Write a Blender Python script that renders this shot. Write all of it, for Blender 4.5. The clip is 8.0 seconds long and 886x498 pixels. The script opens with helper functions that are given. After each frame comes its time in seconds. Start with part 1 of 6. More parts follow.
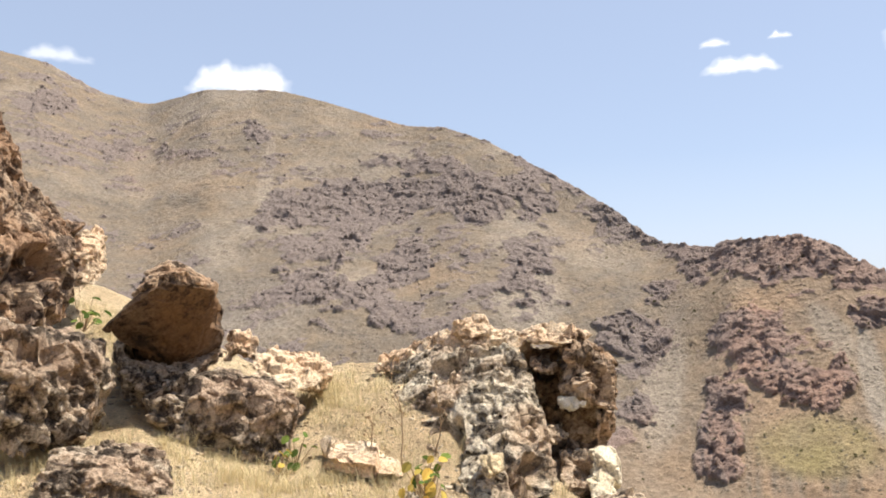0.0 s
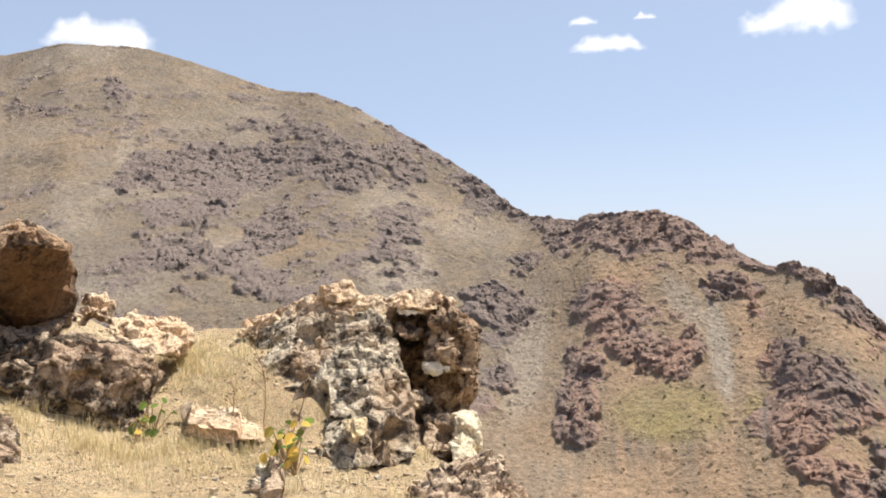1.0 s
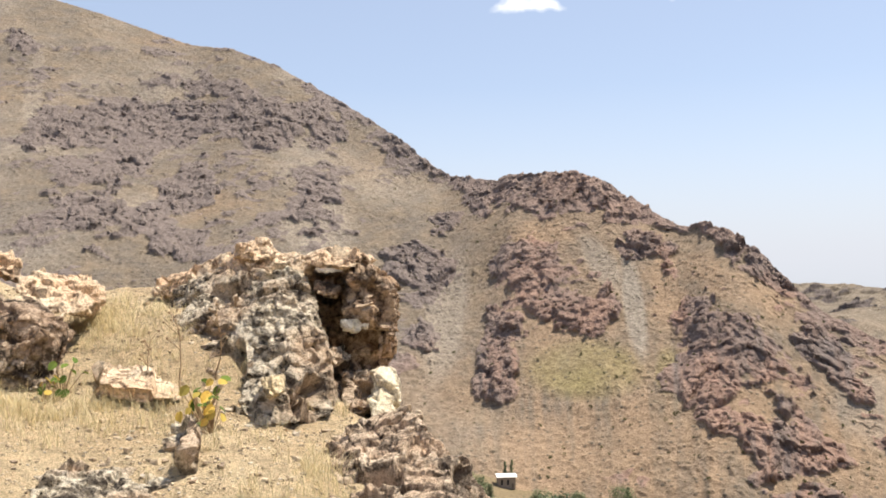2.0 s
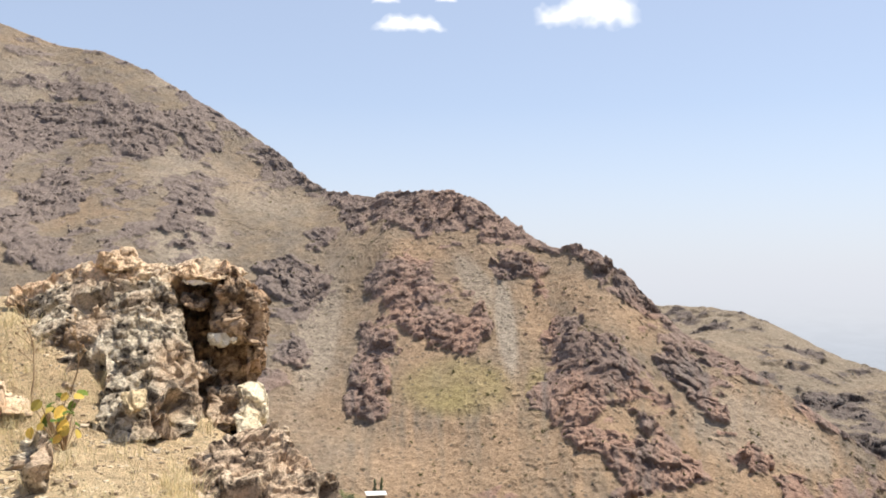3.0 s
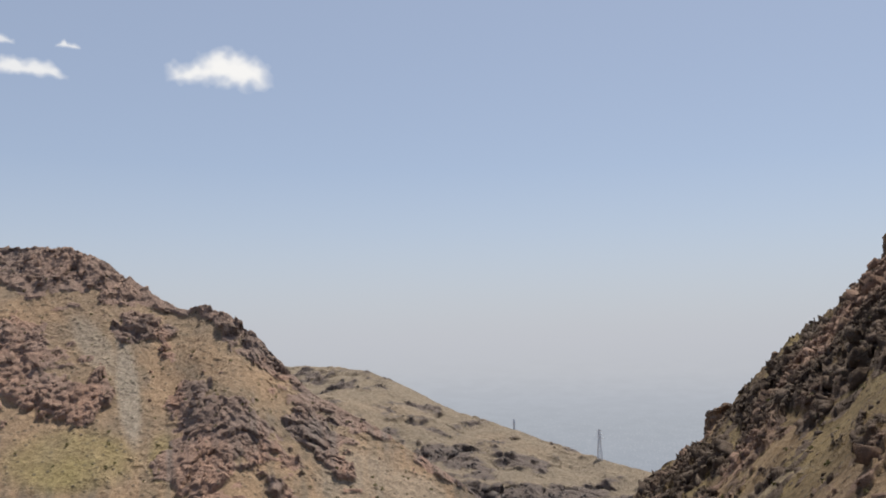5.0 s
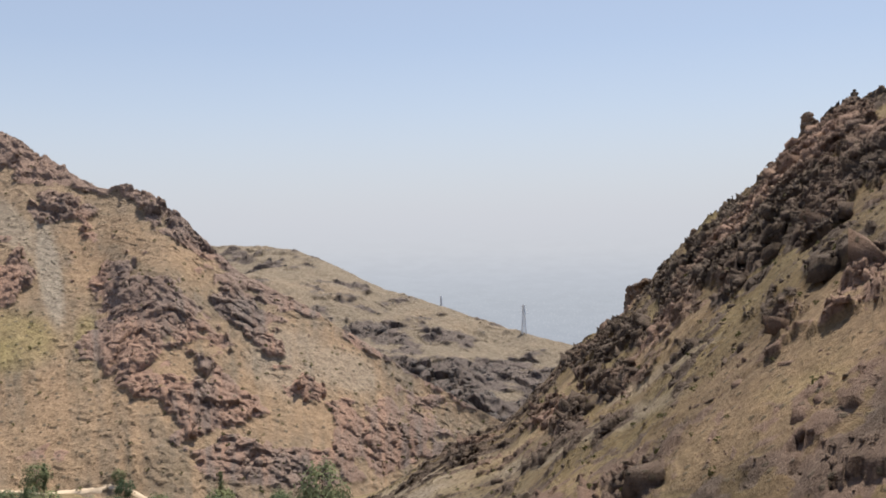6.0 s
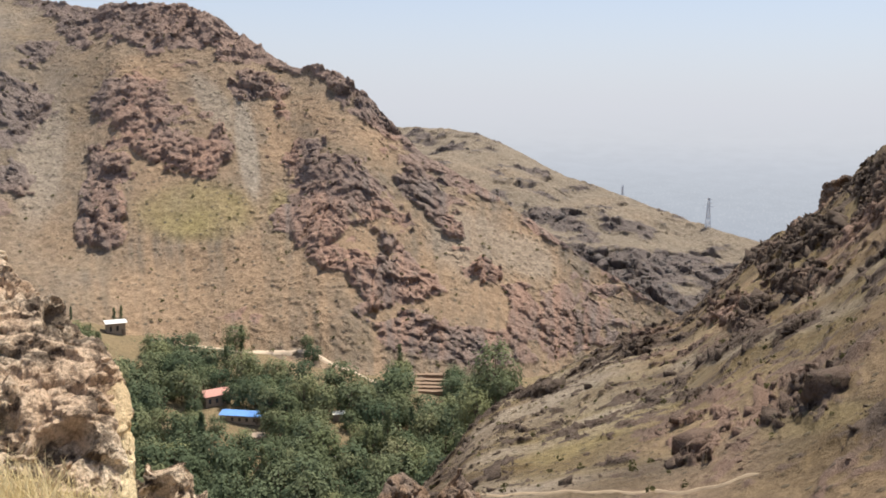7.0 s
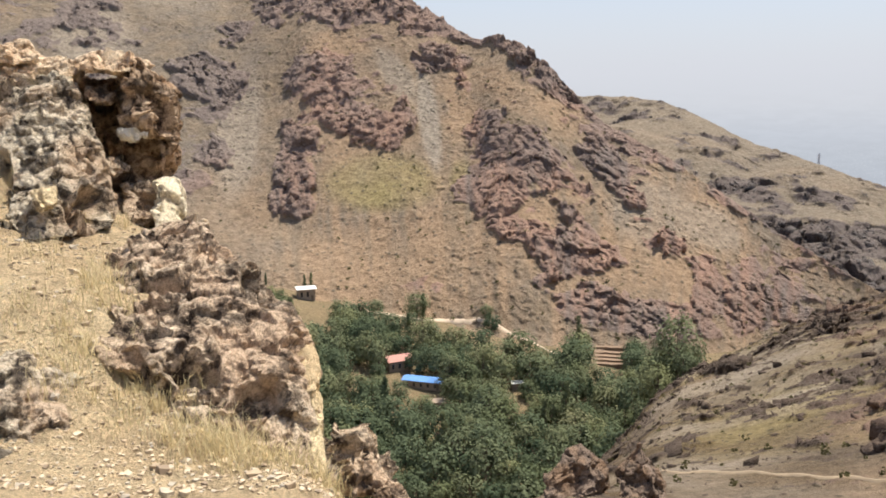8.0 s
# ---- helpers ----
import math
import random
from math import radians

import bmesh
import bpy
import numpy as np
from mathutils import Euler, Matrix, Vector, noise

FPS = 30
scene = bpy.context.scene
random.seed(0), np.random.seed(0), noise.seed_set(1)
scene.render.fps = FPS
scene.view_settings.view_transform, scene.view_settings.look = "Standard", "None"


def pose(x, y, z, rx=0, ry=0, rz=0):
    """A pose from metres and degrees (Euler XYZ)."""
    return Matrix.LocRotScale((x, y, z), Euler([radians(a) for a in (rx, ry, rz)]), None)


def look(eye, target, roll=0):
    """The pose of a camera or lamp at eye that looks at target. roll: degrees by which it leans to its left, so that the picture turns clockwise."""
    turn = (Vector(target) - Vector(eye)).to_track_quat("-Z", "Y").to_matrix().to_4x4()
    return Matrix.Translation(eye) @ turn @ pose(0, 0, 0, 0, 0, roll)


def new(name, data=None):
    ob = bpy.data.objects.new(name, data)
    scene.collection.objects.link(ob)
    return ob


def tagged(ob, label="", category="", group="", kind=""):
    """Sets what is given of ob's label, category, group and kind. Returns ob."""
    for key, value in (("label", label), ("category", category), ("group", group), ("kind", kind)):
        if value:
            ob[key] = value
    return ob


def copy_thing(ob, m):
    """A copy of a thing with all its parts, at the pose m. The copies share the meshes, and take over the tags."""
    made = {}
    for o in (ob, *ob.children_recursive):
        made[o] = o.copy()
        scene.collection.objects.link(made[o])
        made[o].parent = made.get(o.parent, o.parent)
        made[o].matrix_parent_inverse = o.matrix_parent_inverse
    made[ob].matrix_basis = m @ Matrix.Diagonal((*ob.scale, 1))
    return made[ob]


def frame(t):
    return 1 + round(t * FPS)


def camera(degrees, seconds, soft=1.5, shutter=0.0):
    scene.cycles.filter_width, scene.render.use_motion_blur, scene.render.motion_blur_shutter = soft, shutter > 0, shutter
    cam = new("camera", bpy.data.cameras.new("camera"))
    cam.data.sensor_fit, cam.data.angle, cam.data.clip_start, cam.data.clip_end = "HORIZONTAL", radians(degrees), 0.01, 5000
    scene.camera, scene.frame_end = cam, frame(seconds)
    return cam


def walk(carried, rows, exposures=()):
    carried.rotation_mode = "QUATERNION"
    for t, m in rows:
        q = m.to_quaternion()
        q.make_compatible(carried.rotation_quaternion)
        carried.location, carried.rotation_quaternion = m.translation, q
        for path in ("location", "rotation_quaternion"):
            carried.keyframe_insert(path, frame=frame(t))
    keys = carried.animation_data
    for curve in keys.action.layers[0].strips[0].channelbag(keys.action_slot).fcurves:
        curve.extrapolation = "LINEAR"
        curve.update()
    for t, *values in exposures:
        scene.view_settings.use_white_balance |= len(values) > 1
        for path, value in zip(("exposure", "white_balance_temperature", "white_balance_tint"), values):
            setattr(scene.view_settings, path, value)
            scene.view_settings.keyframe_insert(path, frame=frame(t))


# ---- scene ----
# camera: carried by hand, turning on the spot with a slow drift of the arm
EXPOSURES = [(0.0, 0.70, 7050, 10), (0.5, 0.6, 7050, 10), (1.0, 0.64, 7050, 10), (2.5, 0.66, 7050, 10), (3.0, 0.62, 7050, 10), (3.5, 0.46, 7050, 10), (4.5, 0.2, 7050, 10), (5.2, 0.06, 7050, 10), (6.5, 0.46, 7050, 10), (7.5, 0.42, 7050, 10), (8.0, 0.48, 7050, 10)]
cam = camera(50.73, 8.0, soft=1.75)
walk(cam, [
    (0.0, pose(0.000, 0, 0.000, 96.000, 0.700, 0.074)),
    (0.5, pose(0.008, 0, -0.010, 94.823, -0.523, -4.491)),
    (1.0, pose(0.013, 0, -0.025, 94.034, 0.291, -7.997)),
    (1.2, pose(0.016, 0, -0.027, 94.013, 0.211, -9.209)),
    (2.5, pose(0.034, 0, -0.055, 90.483, 0.139, -15.892)),
    (3.0, pose(0.045, 0, -0.055, 92.601, -0.691, -20.528)),
    (3.5, pose(0.058, 0, -0.050, 94.234, 0.012, -24.682)),
    (4.0, pose(0.065, 0, -0.050, 94.824, 0.391, -28.138)),
    (4.5, pose(0.070, 0, -0.056, 95.823, -0.859, -34.440)),
    (5.0, pose(0.075, 0, -0.064, 96.401, 0.501, -42.844)),
    (5.2, pose(0.077, 0, -0.068, 96.211, 0.633, -45.914)),
    (6.3, pose(0.085, 0, -0.090, 85.431, 0.390, -46.125)),
    (6.5, pose(0.086, 0, -0.094, 83.887, -0.676, -43.576)),
    (7.0, pose(0.089, 0, -0.104, 81.924, -0.766, -36.154)),
    (7.5, pose(0.090, 0, -0.108, 79.151, -0.759, -28.727)),
    (8.0, pose(0.091, 0, -0.110, 80.105, 0.522, -25.254)),
], EXPOSURES)


# ---- light ----
SUN_BEARING, SUN_HEIGHT = 75.0, 65.0      # degrees clockwise from +y, degrees above the horizon
world = bpy.data.worlds.new("sky")
scene.world = world
world.use_nodes = True
wn, wl = world.node_tree.nodes, world.node_tree.links
sky = wn.new("ShaderNodeTexSky")
sky.sky_type, sky.sun_disc = "NISHITA", False
sky.sun_elevation, sky.sun_rotation = radians(SUN_HEIGHT), radians(SUN_BEARING)
sky.altitude, sky.air_density, sky.dust_density, sky.ozone_density = 1900, 1.0, 3.0, 1.0
pale = wn.new("ShaderNodeMix")                # summer dust evens out the blue
pale.data_type = "RGBA"
pale.inputs[0].default_value = 0.5
pale.inputs[7].default_value = (3.2, 3.85, 5.3, 1)
wl.new(sky.outputs[0], pale.inputs[6])
wl.new(pale.outputs[2], wn["Background"].inputs[0])
wn["Background"].inputs[1].default_value = 0.118
sun = new("sun", bpy.data.lights.new("sun", "SUN"))
sun.data.energy, sun.data.angle, sun.data.color = 4.9, radians(0.53), (1.0, 0.95, 0.87)
sa, se = radians(SUN_BEARING), radians(SUN_HEIGHT)
sun_at = Vector((math.sin(sa) * math.cos(se), math.cos(sa) * math.cos(se), math.sin(se)))
sun.matrix_world = look(sun_at * 50, (0, 0, 0))


# ---- numbers: noise and plan helpers ----
def hash01(ix, iy, iz, seed):
    n = (ix.astype(np.int64) * 374761393 + iy.astype(np.int64) * 668265263 + iz.astype(np.int64) * 2147483647 + seed * 974634777) & 0xFFFFFFFF
    n = ((n ^ (n >> 13)) * 1274126177) & 0xFFFFFFFF
    n = ((n ^ (n >> 16)) * 2246822519) & 0xFFFFFFFF
    return ((n ^ (n >> 15)) & 0xFFFFFF) / float(0xFFFFFF)


def vnoise(x, y, z, seed=0):
    """Smooth value noise, -1 to 1."""
    ix, iy, iz = np.floor(x), np.floor(y), np.floor(z)
    fx, fy, fz = x - ix, y - iy, z - iz
    fx, fy, fz = (f * f * f * (f * (f * 6 - 15) + 10) for f in (fx, fy, fz))
    out = 0
    for dx in (0, 1):
        for dy in (0, 1):
            for dz in (0, 1):
                w = (fx if dx else 1 - fx) * (fy if dy else 1 - fy) * (fz if dz else 1 - fz)
                out = out + w * hash01(ix + dx, iy + dy, iz + dz, seed)
    return out * 2 - 1


def fbm(x, y, z, octaves=4, seed=0, gain=0.5):
    total, amp, norm = 0, 1.0, 0.0
    for o in range(octaves):
        total = total + amp * vnoise(x, y, z, seed + o * 17)
        norm += amp
        x, y, z, amp = x * 2.03 + 3.1, y * 2.03 + 7.7, z * 2.03 + 1.3, amp * gain
    return total / norm


def facets(x, y, z, seed=0, tilt=1.2, cleft=0.35):
    """Broken planes: each cell has a height and a slope of its own, with a cleft along its border. About -0.6 to 0.8."""
    ix, iy, iz = np.floor(x), np.floor(y), np.floor(z)
    d1 = np.full(x.shape, 9.0)
    d2 = np.full(x.shape, 9.0)
    val = np.zeros(x.shape)
    for dx in (-1, 0, 1):
        for dy in (-1, 0, 1):
            for dz in (-1, 0, 1):
                cx, cy, cz = ix + dx, iy + dy, iz + dz
                h = [hash01(cx, cy, cz, seed + k) for k in range(6)]
                px, py, pz = x - cx - h[0], y - cy - h[1], z - cz - h[2]
                d = np.sqrt(px * px + py * py + pz * pz)
                near = d < d1
                d2 = np.where(near, d1, np.minimum(d2, d))
                plane = h[3] - 0.5 + tilt * (px * (h[4] - 0.5) + py * (h[5] - 0.5) + pz * (h[3] * 7 % 1 - 0.5))
                val = np.where(near, plane, val)
                d1 = np.where(near, d, d1)
    return val - cleft * (1 - np.clip((d2 - d1) * 5, 0, 1))


def step(a, b, x):
    t = np.clip((x - a) / (b - a), 0, 1)
    return t * t * (3 - 2 * t)


def smooth_table(table, b, column):
    """A table of rows (bearing, value, ...) read at the bearings b, with rounded corners."""
    xs, ys = [row[0] for row in table], [row[column] for row in table]
    return sum(np.interp(b + o, xs, ys) for o in (-0.35, 0, 0.35)) / 3


def plan(bearing, reach, z=0.0):
    """A place from its compass bearing in degrees, its distance in plan and its height."""
    a = radians(bearing)
    return Vector((math.sin(a) * reach, math.cos(a) * reach, z))


# ---- materials ----
def material(name):
    m = bpy.data.materials.new(name)
    m.use_nodes = True
    return m, m.node_tree.nodes, m.node_tree.links, m.node_tree.nodes["Principled BSDF"]


def noise_node(n, l, scale, detail=5.0, rough=0.6, coords=None, stretch=None):
    tex = n.new("ShaderNodeTexNoise")
    tex.inputs["Scale"].default_value, tex.inputs["Detail"].default_value = scale, detail
    tex.inputs["Roughness"].default_value = rough
    if coords is not None:
        if stretch:
            mp = n.new("ShaderNodeMapping")
            mp.inputs["Scale"].default_value = stretch
            l.new(coords, mp.inputs[0])
            coords = mp.outputs[0]
        l.new(coords, tex.inputs["Vector"])
    return tex.outputs["Fac"]


def ramp(n, l, fac, stops):
    r = n.new("ShaderNodeValToRGB")
    el = r.color_ramp.elements
    while len(el) < len(stops):
        el.new(0.5)
    for e, (p, c) in zip(el, stops):
        e.position, e.color = p, (*c, 1) if len(c) == 3 else c
    l.new(fac, r.inputs[0])
    return r.outputs[0]


def grey(v):
    return (v, v, v)


def mix(n, l, fac, a, b, how="MIX"):
    m = n.new("ShaderNodeMix")
    m.data_type, m.blend_type = "RGBA", how
    for sock, v in ((m.inputs[0], fac), (m.inputs[6], a), (m.inputs[7], b)):
        if isinstance(v, (int, float)):
            sock.default_value = v
        elif isinstance(v, tuple):
            sock.default_value = (*v, 1)
        else:
            l.new(v, sock)
    return m.outputs[2]


def bump(n, l, height, strength, distance, normal=None):
    b = n.new("ShaderNodeBump")
    b.inputs["Strength"].default_value, b.inputs["Distance"].default_value = strength, distance
    l.new(height, b.inputs["Height"])
    if normal is not None:
        l.new(normal, b.inputs["Normal"])
    return b.outputs[0]


def place_coords(n):
    return n.new("ShaderNodeNewGeometry").outputs["Position"]


def slope_material(name, soil_a, soil_b, rock_a, rock_b, size):
    """Mountain ground: scree and dry grass, with bare rock, red earth, olive grass and grey scree where the sheet's 'geology' says so.
    size: metres of the coarse mottling."""
    m, n, l, p = material(name)
    c = place_coords(n)
    att = n.new("ShaderNodeAttribute")
    att.attribute_name = "geology"
    sep = n.new("ShaderNodeSeparateColor")
    l.new(att.outputs["Color"], sep.inputs[0])
    rock, red, olive, scree = sep.outputs[0], sep.outputs[1], sep.outputs[2], att.outputs["Alpha"]
    coarse = noise_node(n, l, 1 / size, 6, 0.65, c)
    fine = noise_node(n, l, 7 / size, 6, 0.7, c)
    grain = noise_node(n, l, 40 / size, 4, 0.7, c)
    soil = mix(n, l, ramp(n, l, coarse, [(0.35, grey(0)), (0.65, grey(1))]), soil_a, soil_b)
    broad = noise_node(n, l, 0.16 / size, 5, 0.6, c)
    soil = mix(n, l, ramp(n, l, broad, [(0.30, grey(0.55)), (0.45, grey(0))]), soil, mix(n, l, 0.5, soil_b, (0.165, 0.15, 0.135)))
    soil = mix(n, l, ramp(n, l, broad, [(0.55, grey(0)), (0.70, grey(0.6))]), soil, mix(n, l, 0.5, soil_a, (0.32, 0.218, 0.14)))
    soil = mix(n, l, red, soil, (0.335, 0.236, 0.156))
    soil = mix(n, l, olive, soil, (0.30, 0.245, 0.12))
    soil = mix(n, l, scree, soil, (0.32, 0.272, 0.218))
    soil = mix(n, l, 0.75, soil, ramp(n, l, fine, [(0.3, grey(0.55)), (0.7, grey(1.35))]), "MULTIPLY")
    stone = mix(n, l, ramp(n, l, fine, [(0.35, grey(0)), (0.65, grey(1))]), rock_a, rock_b)
    stone = mix(n, l, red, stone, (0.33, 0.215, 0.165))
    edge = n.new("ShaderNodeMath")
    edge.operation = "MULTIPLY_ADD"
    l.new(fine, edge.inputs[0])
    edge.inputs[1].default_value = 0.9
    l.new(rock, edge.inputs[2])
    base = mix(n, l, ramp(n, l, edge.outputs[0], [(0.78, grey(0)), (1.05, grey(1))]), soil, stone)
    # small dark stones and tufts
    dots = n.new("ShaderNodeTexVoronoi")
    dots.inputs["Scale"].default_value = 8 / size
    l.new(c, dots.inputs["Vector"])
    some = n.new("ShaderNodeSeparateColor")
    l.new(dots.outputs["Color"], some.inputs[0])
    near = ramp(n, l, dots.outputs["Distance"], [(0.22, grey(1)), (0.36, grey(0))])
    speck = mix(n, l, 1.0, near, ramp(n, l, some.outputs[0], [(0.55, grey(0)), (0.75, grey(0.75))]), "MULTIPLY")
    base = mix(n, l, speck, base, mix(n, l, 0.6, rock_a, (0.10, 0.09, 0.06)))
    base = mix(n, l, 0.6, base, ramp(n, l, grain, [(0.3, grey(0.6)), (0.7, grey(1.4))]), "MULTIPLY")
    l.new(base, p.inputs["Base Color"])
    p.inputs["Roughness"].default_value = 0.95
    p.inputs["Specular IOR Level"].default_value = 0.15
    nb = bump(n, l, speck, 0.8, size * 0.03, bump(n, l, fine, 0.8, size * 0.12))
    l.new(bump(n, l, grain, 0.7, size * 0.02, nb), p.inputs["Normal"])
    return m


MOUNTAIN = slope_material("dry_mountain_ground", (0.245, 0.190, 0.133), (0.185, 0.156, 0.128), (0.158, 0.128, 0.118), (0.24, 0.194, 0.170), 22.0)
HILLSIDE = slope_material("dry_hillside_ground", (0.148, 0.103, 0.059), (0.104, 0.076, 0.049), (0.075, 0.056, 0.045), (0.125, 0.095, 0.076), 9.0)
FAR_HILL = slope_material("far_hill_ground", (0.168, 0.137, 0.102), (0.135, 0.114, 0.092), (0.098, 0.086, 0.084), (0.138, 0.122, 0.114), 26.0)


def rock_material(name, light, mid, dark, stain, size, pits=0.5, dark_share=0.0):
    """Weathered rock: patches of two colours, mottled crust, dark pits, fine cracks."""
    m, n, l, p = material(name)
    c = n.new("ShaderNodeTexCoord").outputs["Object"]
    big = noise_node(n, l, 2.0 / size, 4, 0.6, c)
    med = noise_node(n, l, 8 / size, 7, 0.72, c)
    fine = noise_node(n, l, 34 / size, 6, 0.78, c)
    # the last argument shifts the ramps so that dark tones cover more
    base = ramp(n, l, med, [(0.37 + dark_share, dark), (0.43 + dark_share, mid), (0.53 + 0.6 * dark_share, light), (0.70, mid)])
    patch = ramp(n, l, big, [(0.45, grey(0)), (0.58, grey(1))])
    base = mix(n, l, patch, base, mix(n, l, 0.72, base, stain))
    blotch = noise_node(n, l, 4.5 / size, 6, 0.7, c)
    base = mix(n, l, ramp(n, l, blotch, [(0.38 + dark_share, grey(0.8)), (0.45 + dark_share, grey(0))]), base, dark)
    base = mix(n, l, 0.6, base, ramp(n, l, fine, [(0.36, grey(pits)), (0.50, grey(1.0)), (0.66, grey(1.3))]), "MULTIPLY")
    vor = n.new("ShaderNodeTexVoronoi")
    vor.feature = "DISTANCE_TO_EDGE"
    vor.inputs["Scale"].default_value = 6 / size
    warp = n.new("ShaderNodeVectorMath")
    warp.operation = "ADD"
    tint = n.new("ShaderNodeTexNoise")
    tint.inputs["Scale"].default_value = 7 / size
    l.new(c, tint.inputs["Vector"])
    l.new(c, warp.inputs[0])
    l.new(tint.outputs["Color"], warp.inputs[1])
    l.new(warp.outputs[0], vor.inputs["Vector"])
    crack = ramp(n, l, vor.outputs["Distance"], [(0.0, grey(0.45)), (0.035, grey(1))])
    base = mix(n, l, 0.7, base, crack, "MULTIPLY")
    l.new(base, p.inputs["Base Color"])
    p.inputs["Roughness"].default_value = 0.92
    p.inputs["Specular IOR Level"].default_value = 0.2
    n1 = bump(n, l, med, 1.0, 0.035 * size)
    n2 = bump(n, l, crack, 0.6, 0.02 * size, n1)
    l.new(bump(n, l, fine, 1.0, 0.014 * size, n2), p.inputs["Normal"])
    return m


ROCK_PITTED = rock_material("pitted_grey_brown_rock", (0.68, 0.575, 0.45), (0.32, 0.245, 0.18), (0.06, 0.045, 0.035), (0.43, 0.30, 0.21), 1.0, 0.35, dark_share=0.045)
ROCK_TAN = rock_material("tan_pink_rock", (0.86, 0.72, 0.54), (0.68, 0.51, 0.35), (0.26, 0.165, 0.105), (0.76, 0.54, 0.36), 1.0, 0.5)
ROCK_BROWN = rock_material("brown_broken_rock", (0.60, 0.46, 0.33), (0.32, 0.22, 0.15), (0.07, 0.05, 0.038), (0.44, 0.28, 0.17), 1.0, 0.4, dark_share=0.03)
# rusty brown darkened further: the overhang's shade is put into the colour
ROCK_RUST_SHADED = rock_material("shaded_rusty_rock", (0.22, 0.15, 0.10), (0.12, 0.075, 0.05), (0.045, 0.032, 0.026), (0.25, 0.14, 0.07), 1.0, 0.5)
ROCK_WALL = rock_material("red_brown_broken_rock", (0.56, 0.43, 0.31), (0.31, 0.215, 0.15), (0.08, 0.055, 0.042), (0.40, 0.245, 0.15), 1.0, 0.4, dark_share=0.04)
ROCK_PALE = rock_material("pale_cream_rock", (0.90, 0.84, 0.72), (0.84, 0.76, 0.60), (0.52, 0.42, 0.29), (0.84, 0.73, 0.52), 1.0, 0.8)
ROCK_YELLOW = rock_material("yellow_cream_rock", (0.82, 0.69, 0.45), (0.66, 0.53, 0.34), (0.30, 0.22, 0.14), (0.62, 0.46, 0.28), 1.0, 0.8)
ROCK_GREY = rock_material("grey_lichen_rock", (0.77, 0.695, 0.56), (0.49, 0.415, 0.31), (0.07, 0.055, 0.045), (0.50, 0.355, 0.245), 1.0, 0.35, dark_share=0.035)
ROCK_SHELF = rock_material("pitted_tan_brown_rock", (0.76, 0.63, 0.48), (0.44, 0.33, 0.235), (0.065, 0.047, 0.037), (0.54, 0.385, 0.27), 1.0, 0.35, dark_share=0.035)
ROCK_DARK = rock_material("dark_brown_crag", (0.27, 0.205, 0.16), (0.17, 0.125, 0.10), (0.07, 0.055, 0.045), (0.25, 0.16, 0.10), 4.0, 0.45)


def soil_material():
    m, n, l, p = material("dry_ledge_soil")
    c = place_coords(n)
    big, mid = noise_node(n, l, 0.8, 5, 0.65, c), noise_node(n, l, 2.6, 6, 0.7, c)
    med, fine = noise_node(n, l, 9, 6, 0.75, c), noise_node(n, l, 60, 5, 0.8, c)
    base = ramp(n, l, big, [(0.35, (0.60, 0.455, 0.285)), (0.5, (0.68, 0.535, 0.345)), (0.65, (0.74, 0.60, 0.395))])
    base = mix(n, l, ramp(n, l, mid, [(0.54, grey(0)), (0.66, grey(0.6))]), base, (0.42, 0.315, 0.205))
    base = mix(n, l, ramp(n, l, mid, [(0.30, grey(0.7)), (0.42, grey(0))]), base, (0.70, 0.57, 0.37))
    base = mix(n, l, 0.8, base, ramp(n, l, med, [(0.3, grey(0.68)), (0.7, grey(1.25))]), "MULTIPLY")
    base = mix(n, l, 0.8, base, ramp(n, l, fine, [(0.3, grey(0.55)), (0.62, grey(1.35))]), "MULTIPLY")
    l.new(base, p.inputs["Base Color"])
    p.inputs["Roughness"].default_value = 0.95
    p.inputs["Specular IOR Level"].default_value = 0.1
    l.new(bump(n, l, fine, 1.0, 0.03, bump(n, l, med, 1.0, 0.10)), p.inputs["Normal"])
    return m


SOIL = soil_material()


def plain_material(name, a, b, scale, rough=0.8, height=0.0):
    m, n, l, p = material(name)
    c = n.new("ShaderNodeTexCoord").outputs["Object"]
    f = noise_node(n, l, scale, 5, 0.65, c)
    l.new(mix(n, l, ramp(n, l, f, [(0.35, grey(0)), (0.65, grey(1))]), a, b), p.inputs["Base Color"])
    p.inputs["Roughness"].default_value = rough
    if height:
        l.new(bump(n, l, f, 0.6, height), p.inputs["Normal"])
    return m


def leaf_material(name, a, b):
    m, n, l, p = material(name)
    info = n.new("ShaderNodeObjectInfo")
    isl = n.new("ShaderNodeNewGeometry").outputs["Random Per Island"]
    col = mix(n, l, isl, a, b)
    tint = ramp(n, l, info.outputs["Random"], [(0.0, (0.6, 0.7, 0.72)), (0.35, (0.85, 0.9, 0.9)), (0.6, (1.0, 1.0, 0.95)), (0.85, (1.15, 1.12, 1.0)), (1.0, (1.35, 1.22, 1.2))])
    l.new(mix(n, l, 1.0, col, tint, "MULTIPLY"), p.inputs["Base Color"])
    p.inputs["Roughness"].default_value = 0.85
    p.inputs["Specular IOR Level"].default_value = 0.05
    thin, both = n.new("ShaderNodeBsdfTranslucent"), n.new("ShaderNodeMixShader")
    l.new(p.inputs["Base Color"].links[0].from_socket, thin.inputs[0])
    both.inputs[0].default_value = 0.3
    l.new(p.outputs[0], both.inputs[1])
    l.new(thin.outputs[0], both.inputs[2])
    l.new(both.outputs[0], n["Material Output"].inputs[0])
    return m


